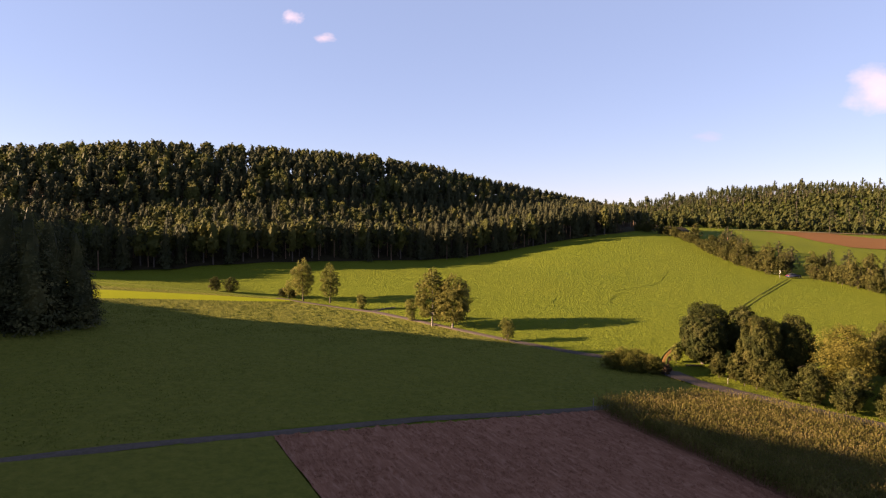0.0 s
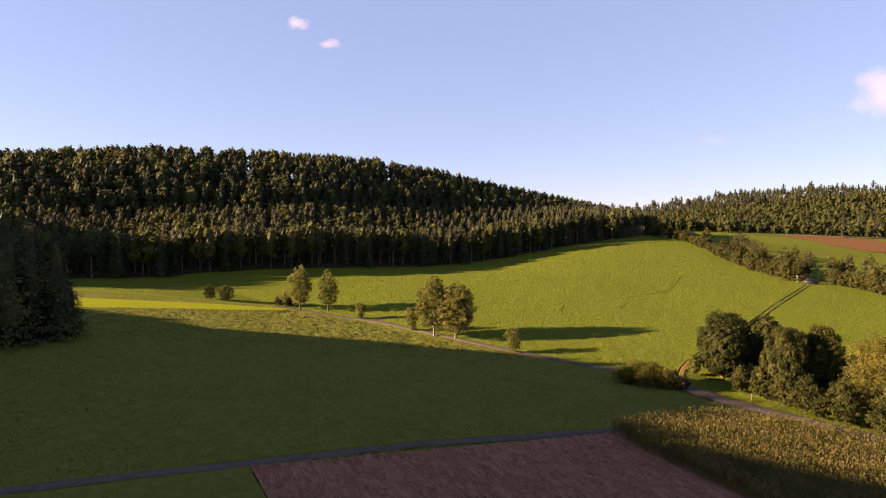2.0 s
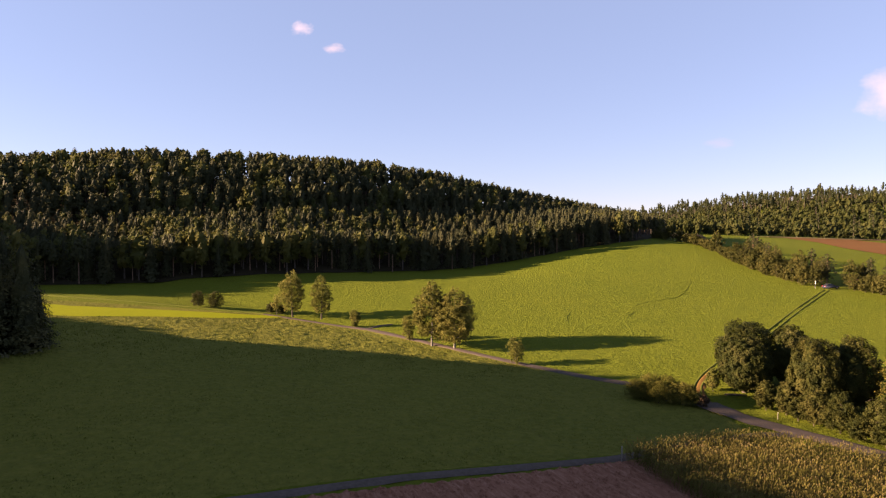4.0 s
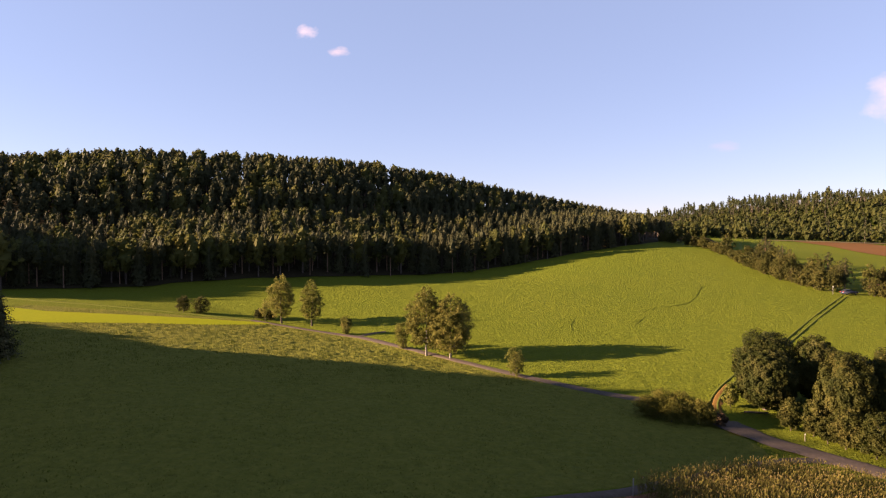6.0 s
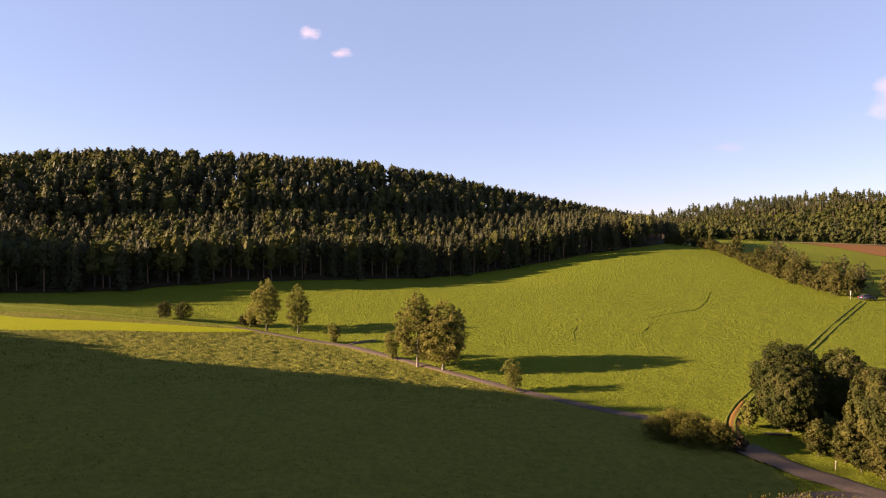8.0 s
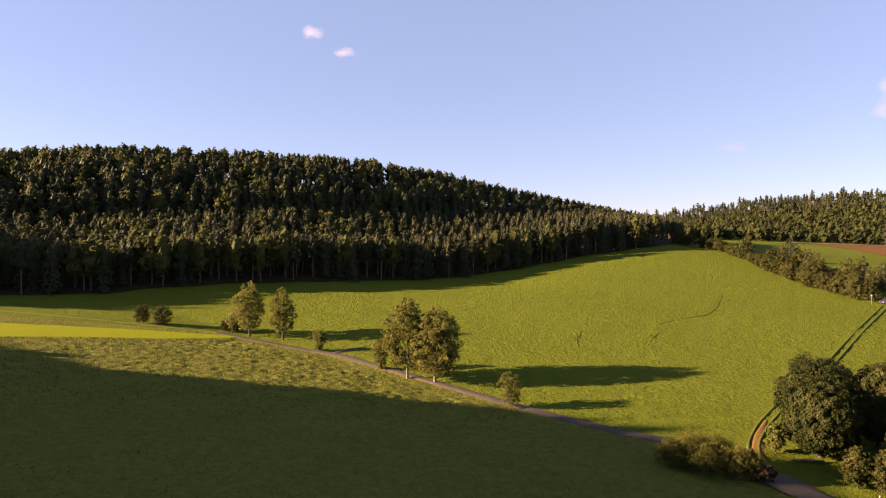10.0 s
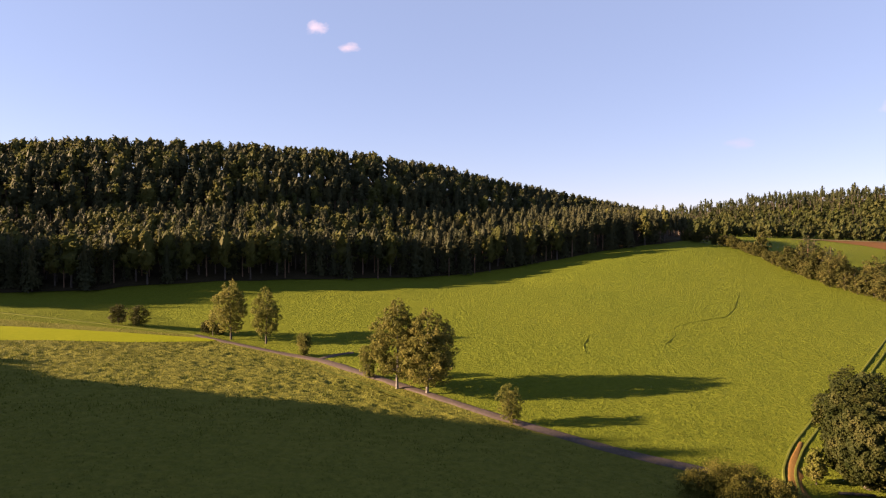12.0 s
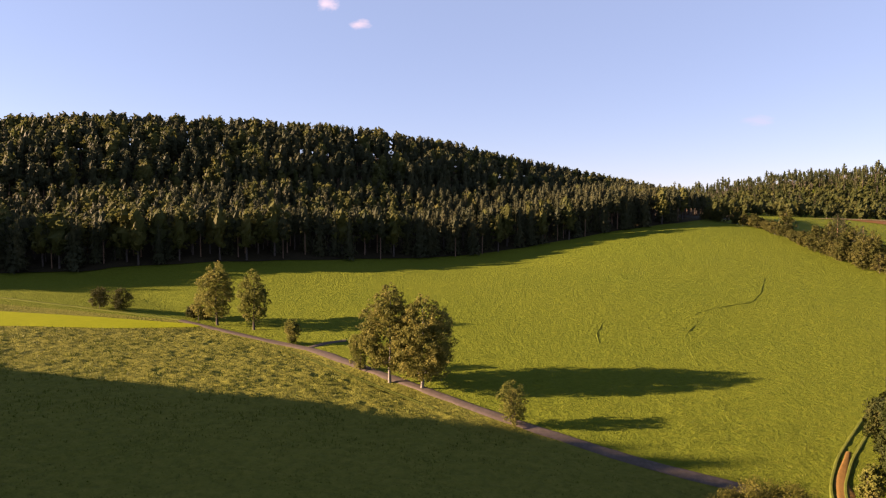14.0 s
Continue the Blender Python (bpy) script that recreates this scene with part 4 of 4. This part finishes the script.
quad = np.arange(4 * n).reshape(n, 4)
for j in range(10):
    a = rng_m.uniform(0, 6.28, n)
    d = np.column_stack([np.cos(a), np.sin(a), 0 * a])
    side = np.column_stack([-np.sin(a), np.cos(a), 0 * a]) * rng_m.uniform(0.035, 0.065, n)[:, None]
    z0 = mh * (0.20 + 0.072 * j)
    root = base + np.column_stack([0 * mx, 0 * mx, z0])
    ln = rng_m.uniform(0.40, 0.68, n)
    mid = root + d * (ln * 0.55)[:, None] + np.column_stack([0 * a, 0 * a, 0.26 * mh / 2])
    tip = root + d * ln[:, None] + np.column_stack([0 * a, 0 * a, rng_m.uniform(-0.25, 0.18, n)])
    verts.append(np.stack([root, mid + side, tip, mid - side], 1).reshape(-1, 3))
    faces.append(quad + k0)
    index.append(np.zeros(n))
    k0 += 4 * n
for half in (0, 1):
    a = rng_m.uniform(0, 6.28, n)
    s = np.column_stack([np.cos(a), np.sin(a), 0 * a])
    top = base + np.column_stack([0 * mx, 0 * mx, mh])
    if half == 0:
        verts.append(np.stack([base - s * 0.02, base + s * 0.02, top + s * 0.012, top - s * 0.012], 1).reshape(-1, 3))
    else:
        up = np.column_stack([0 * mx, 0 * mx, np.full(n, 0.15)])
        verts.append(np.stack([top - up * 0.5, top + s * 0.045 + up * 0.4, top + up, top - s * 0.045 + up * 0.4], 1).reshape(-1, 3))
    faces.append(quad + k0)
    index.append(np.full(n, half))
    k0 += 4 * n
tagged(new("maize", mesh_of("maize", np.concatenate(verts), np.concatenate(faces), [MAIZE, TASSEL], np.concatenate(index))),
       "ripening yellow-green maize standing in rows", "maize", kind="stuff")

# ---------------------------------------------------------------- grass tufts
rng_g = np.random.default_rng(12)
n = 210000
tx, ty = rng_g.uniform(-120, 125, n), 56 + 190 * rng_g.uniform(0, 1, n) ** 1.15
dens = 0.5 + 0.5 * fbm(tx, ty, 2.6, 31, 3)
ok = (dens + rng_g.normal(0, 0.12, n) > 0.44 + 0.5 * smooth((ty - 165) / 80) + 0.3 * smooth((np.abs(tx) - 85) / 40) + 0.4 * smooth((ty - 122) / 30) * (field_share(tx, ty)[2] < 0.5)) & ~inside(tx, ty, PLOUGH) & ~inside(tx, ty, CORN) & ~inside(tx, ty, CROP) & (ty < forest_edge(tx) - 2)
PATHS = [np.array([v.co[:2] for v in o.data.vertices][3::7]) for o in bpy.data.objects if o.name.startswith(("gravel_path", "farm_track", "earth_ramp", "wheel_rut"))]
way = np.concatenate(PATHS)
for c in range(0, len(tx), 6000):
    q = np.column_stack([tx[c : c + 6000], ty[c : c + 6000]])
    ok[c : c + 6000] &= ((q[:, None, :] - way[None, ::2, :]) ** 2).sum(-1).min(1) > 1.9**2
tx, ty = tx[ok], ty[ok]
n = len(tx)
tz = np.where(field_share(tx, ty)[2] > 0.6, rough_height(tx, ty), ground_height(tx, ty)) - 0.04
verts, faces = [], []
for j in range(2):
    a = rng_g.uniform(0, 6.28, n)
    d = np.column_stack([np.cos(a), np.sin(a), 0 * a])
    s = np.column_stack([-np.sin(a), np.cos(a), 0 * a])
    w, h, ln = rng_g.uniform(0.03, 0.08, n)[:, None], rng_g.uniform(0.08, 0.22, n), rng_g.uniform(0.05, 0.2, n)[:, None]
    h = h * (1 + 0.9 * smooth((40 - tx) / 40) * smooth((ty - 112) / 15) * smooth((180 - ty) / 12))
    b = np.column_stack([tx, ty, tz])
    verts.append(np.stack([b - s * w, b + s * w, b + d * ln + np.column_stack([0 * h, 0 * h, h])], 1).reshape(-1, 3))
    faces.append(np.arange(3 * n).reshape(n, 3) + 3 * n * j)
tagged(new("grass", mesh_of("grass", np.concatenate(verts), np.concatenate(faces), [BLADE])), "tufts of rough meadow grass", "grass", kind="stuff")

# ---------------------------------------------------------------- clouds, far behind everything
def cloud(x, y, z, w, h, seed, strength, thin):
    m = bpy.data.materials.new("glowing_cloud")
    m.use_nodes = True
    n, l = m.node_tree.nodes, m.node_tree.links
    n.clear()
    co = n.new("ShaderNodeTexCoord")
    mp = n.new("ShaderNodeMapping")
    mp.inputs["Location"].default_value = (seed * 3.1, seed * 1.7, 0)
    tex = n.new("ShaderNodeTexNoise")
    tex.inputs["Scale"].default_value, tex.inputs["Detail"].default_value, tex.inputs["Roughness"].default_value = 1.6, 6, 0.55
    l.new(co.outputs["Object"], mp.inputs[0])
    l.new(mp.outputs[0], tex.inputs["Vector"])
    ln = n.new("ShaderNodeVectorMath")
    ln.operation = "LENGTH"
    l.new(co.outputs["Object"], ln.inputs[0])
    fall = n.new("ShaderNodeMapRange")
    for k, v in ((1, 0.1), (2, 1.05), (3, 0.62), (4, -0.5)):
        fall.inputs[k].default_value = v
    l.new(ln.outputs["Value"], fall.inputs[0])
    add = n.new("ShaderNodeMath")
    l.new(tex.outputs["Fac"], add.inputs[0])
    l.new(fall.outputs[0], add.inputs[1])
    den = n.new("ShaderNodeMapRange")
    for k, v in ((1, 0.45), (2, 1.2), (3, 0.0), (4, thin)):
        den.inputs[k].default_value = v
    l.new(add.outputs[0], den.inputs[0])
    # pinkish emission stands in for evening sunlight on the cloud
    em, tr, ms, out = (n.new("ShaderNode" + k) for k in ("Emission", "BsdfTransparent", "MixShader", "OutputMaterial"))
    em.inputs[0].default_value, em.inputs[1].default_value = (1.0, 0.87, 0.82, 1), strength * 0.76
    l.new(den.outputs[0], ms.inputs[0])
    l.new(tr.outputs[0], ms.inputs[1])
    l.new(em.outputs[0], ms.inputs[2])
    l.new(ms.outputs[0], out.inputs[0])
    g = np.linspace(-1.25, 1.25, 17)
    a, b = np.meshgrid(g, g)
    v = np.column_stack([a.ravel(), b.ravel(), 0.25 * (1 - a**2 - b**2).ravel()])
    i, j = np.meshgrid(np.arange(16), np.arange(16))
    q = (j * 17 + i).ravel()
    ob = new("cloud", mesh_of("cloud", v, np.stack([q, q + 1, q + 18, q + 17], 1), [m], flat=False))
    ob.matrix_world = pose(x, y, z, 90, 0, 0) @ Matrix.Diagonal((w / 2, h / 2, h / 2, 1))
    ob.visible_shadow = False
    return tagged(ob, "small wispy cloud tinted pink by evening sun", "cloud", "clouds", "structure")


cloud(-1052, 4000, 1325, 240, 170, 1, 0.245, 1.0)
cloud(-836, 4000, 1192, 240, 110, 2, 0.23, 0.8)
cloud(2690, 4000, 850, 720, 480, 3, 0.25, 1.0)
cloud(1640, 4000, 560, 300, 110, 5, 0.19, 0.35)

# ---------------------------------------------------------------- small things
def box(bm, x0, x1, y0, y1, z0, z1, bevel=0.0):
    r = bmesh.ops.create_cube(bm, size=1.0, matrix=Matrix.Translation(((x0 + x1) / 2, (y0 + y1) / 2, (z0 + z1) / 2)) @ Matrix.Diagonal((x1 - x0, y1 - y0, z1 - z0, 1)))
    if bevel:
        bmesh.ops.bevel(bm, geom=list({e for v in r["verts"] for e in v.link_edges}), offset=bevel, segments=2, affect="EDGES")


def solid(name, bm, mat, parent, label="", smooth_on=False):
    me = bpy.data.meshes.new(name)
    bm.to_mesh(me)
    bm.free()
    me.materials.append(mat)
    for p in me.polygons:
        p.use_smooth = smooth_on
    return part(name, me, parent, label)


def prism(profile, y0, y1, narrow=0.0):
    """A side profile of (x, z) drawn out across y, its upper points drawn in by narrow."""
    bm = bmesh.new()
    top = max(z for _, z in profile)
    low = min(z for _, z in profile)
    rows = []
    for y, sgn in ((y0, 1), (y1, -1)):
        rows.append([bm.verts.new((x, y + sgn * narrow * (z - low) / (top - low), z)) for x, z in profile])
    bm.faces.new(rows[0])
    bm.faces.new(rows[1][::-1])
    for i in range(len(profile)):
        j = (i + 1) % len(profile)
        bm.faces.new((rows[0][j], rows[0][i], rows[1][i], rows[1][j]))
    bmesh.ops.recalc_face_normals(bm, faces=bm.faces[:])
    bmesh.ops.bevel(bm, geom=bm.edges[:], offset=0.04, segments=2, affect="EDGES")
    return bm


def car(x, y, turn):
    ob = empty("car", on_land(x, y, turn), "dark blue car parked at the gap in the hedge", "car")
    solid("body", prism([(-2.2, 0.28), (2.15, 0.28), (2.2, 0.62), (1.95, 0.86), (0.95, 0.95), (-2.0, 0.98), (-2.22, 0.75)], -0.88, 0.88, 0.08), CAR_PAINT, ob, "", True)
    solid("cabin", prism([(1.0, 0.93), (0.25, 1.38), (-1.25, 1.42), (-1.95, 0.95)], -0.80, 0.80, 0.16), CAR_GLASS, ob, "dark tinted windows")
    solid("roof", prism([(0.28, 1.375), (0.10, 1.44), (-1.15, 1.47), (-1.30, 1.41)], -0.64, 0.64, 0.05), CAR_PAINT, ob)
    for wx_ in (-1.35, 1.38):
        for wy_ in (-0.80, 0.80):
            bm = bmesh.new()
            bmesh.ops.create_cone(bm, cap_ends=True, segments=20, radius1=0.33, radius2=0.33, depth=0.22, matrix=pose(wx_, wy_, 0.33, 90))
            bmesh.ops.bevel(bm, geom=[e for e in bm.edges if e.calc_length() < 0.15], offset=0.03, segments=1, affect="EDGES")
            w = solid("wheel", bm, RUBBER, ob, "black tyre")
            bm = bmesh.new()
            bmesh.ops.create_cone(bm, cap_ends=True, segments=16, radius1=0.20, radius2=0.17, depth=0.03, matrix=pose(wx_, wy_ * 1.145, 0.33, 90 if wy_ < 0 else -90))
            solid("rim", bm, ALLOY, w, "grey alloy rim")
    for sy in (-0.62, 0.62):
        bm = bmesh.new()
        box(bm, 2.10, 2.22, sy - 0.18, sy + 0.18, 0.60, 0.74, 0.02)
        solid("headlight", bm, LAMP_CLEAR, ob, "clear headlight")
        bm = bmesh.new()
        box(bm, -2.25, -2.14, sy - 0.16, sy + 0.16, 0.72, 0.88, 0.02)
        solid("tail_light", bm, LAMP_RED, ob, "red tail light")


def post(name, x, y, h, r, mat, label, cap=None):
    ob = empty(name, on_land(x, y), label, "post")
    v, f = tube([(0, 0, -0.3), (0, 0, h * 0.5), (0.01, 0, h), (0.01, 0, h + 0.02)], [r, r * 0.95, r * 0.9, r * 0.3], 8)
    part("shaft", mesh_of("shaft", v, f, [mat], flat=False), ob)
    if cap:
        bm = bmesh.new()
        box(bm, -cap[0] / 2, cap[0] / 2, -r - 0.03, -r, h - cap[1], h, 0.006)
        solid("plate", bm, WHITE_PAINT, ob, "white plate")
    return ob


car(114.6, 199.6, 8)
post("sign_post", 110.6, 200.4, 2.3, 0.04, ALLOY, "thin metal post with white plate beside the car", (0.3, 0.4))
post("marker_post", 51.0, 103.8, 0.95, 0.045, POST_WOOD, "short wooden marker post with white plate at the roadside", (0.08, 0.10))
post("field_post", 22.6, 80.4, 1.9, 0.07, POST_WOOD, "weathered wooden post at the corner of the maize")

log = empty("log", on_land(49.2, 113.4, -6), "dark fallen log lying beneath the chestnut tree", "log")
v, f = tube([(-1.7, 0, 0.11), (-1.68, 0, 0.11), (-0.6, 0.03, 0.12), (0.6, -0.02, 0.11), (1.68, 0, 0.10), (1.7, 0, 0.10)], [0.02, 0.14, 0.15, 0.14, 0.12, 0.02], 10)
part("trunk", mesh_of("log_trunk", v, f, [BARK], flat=False), log)
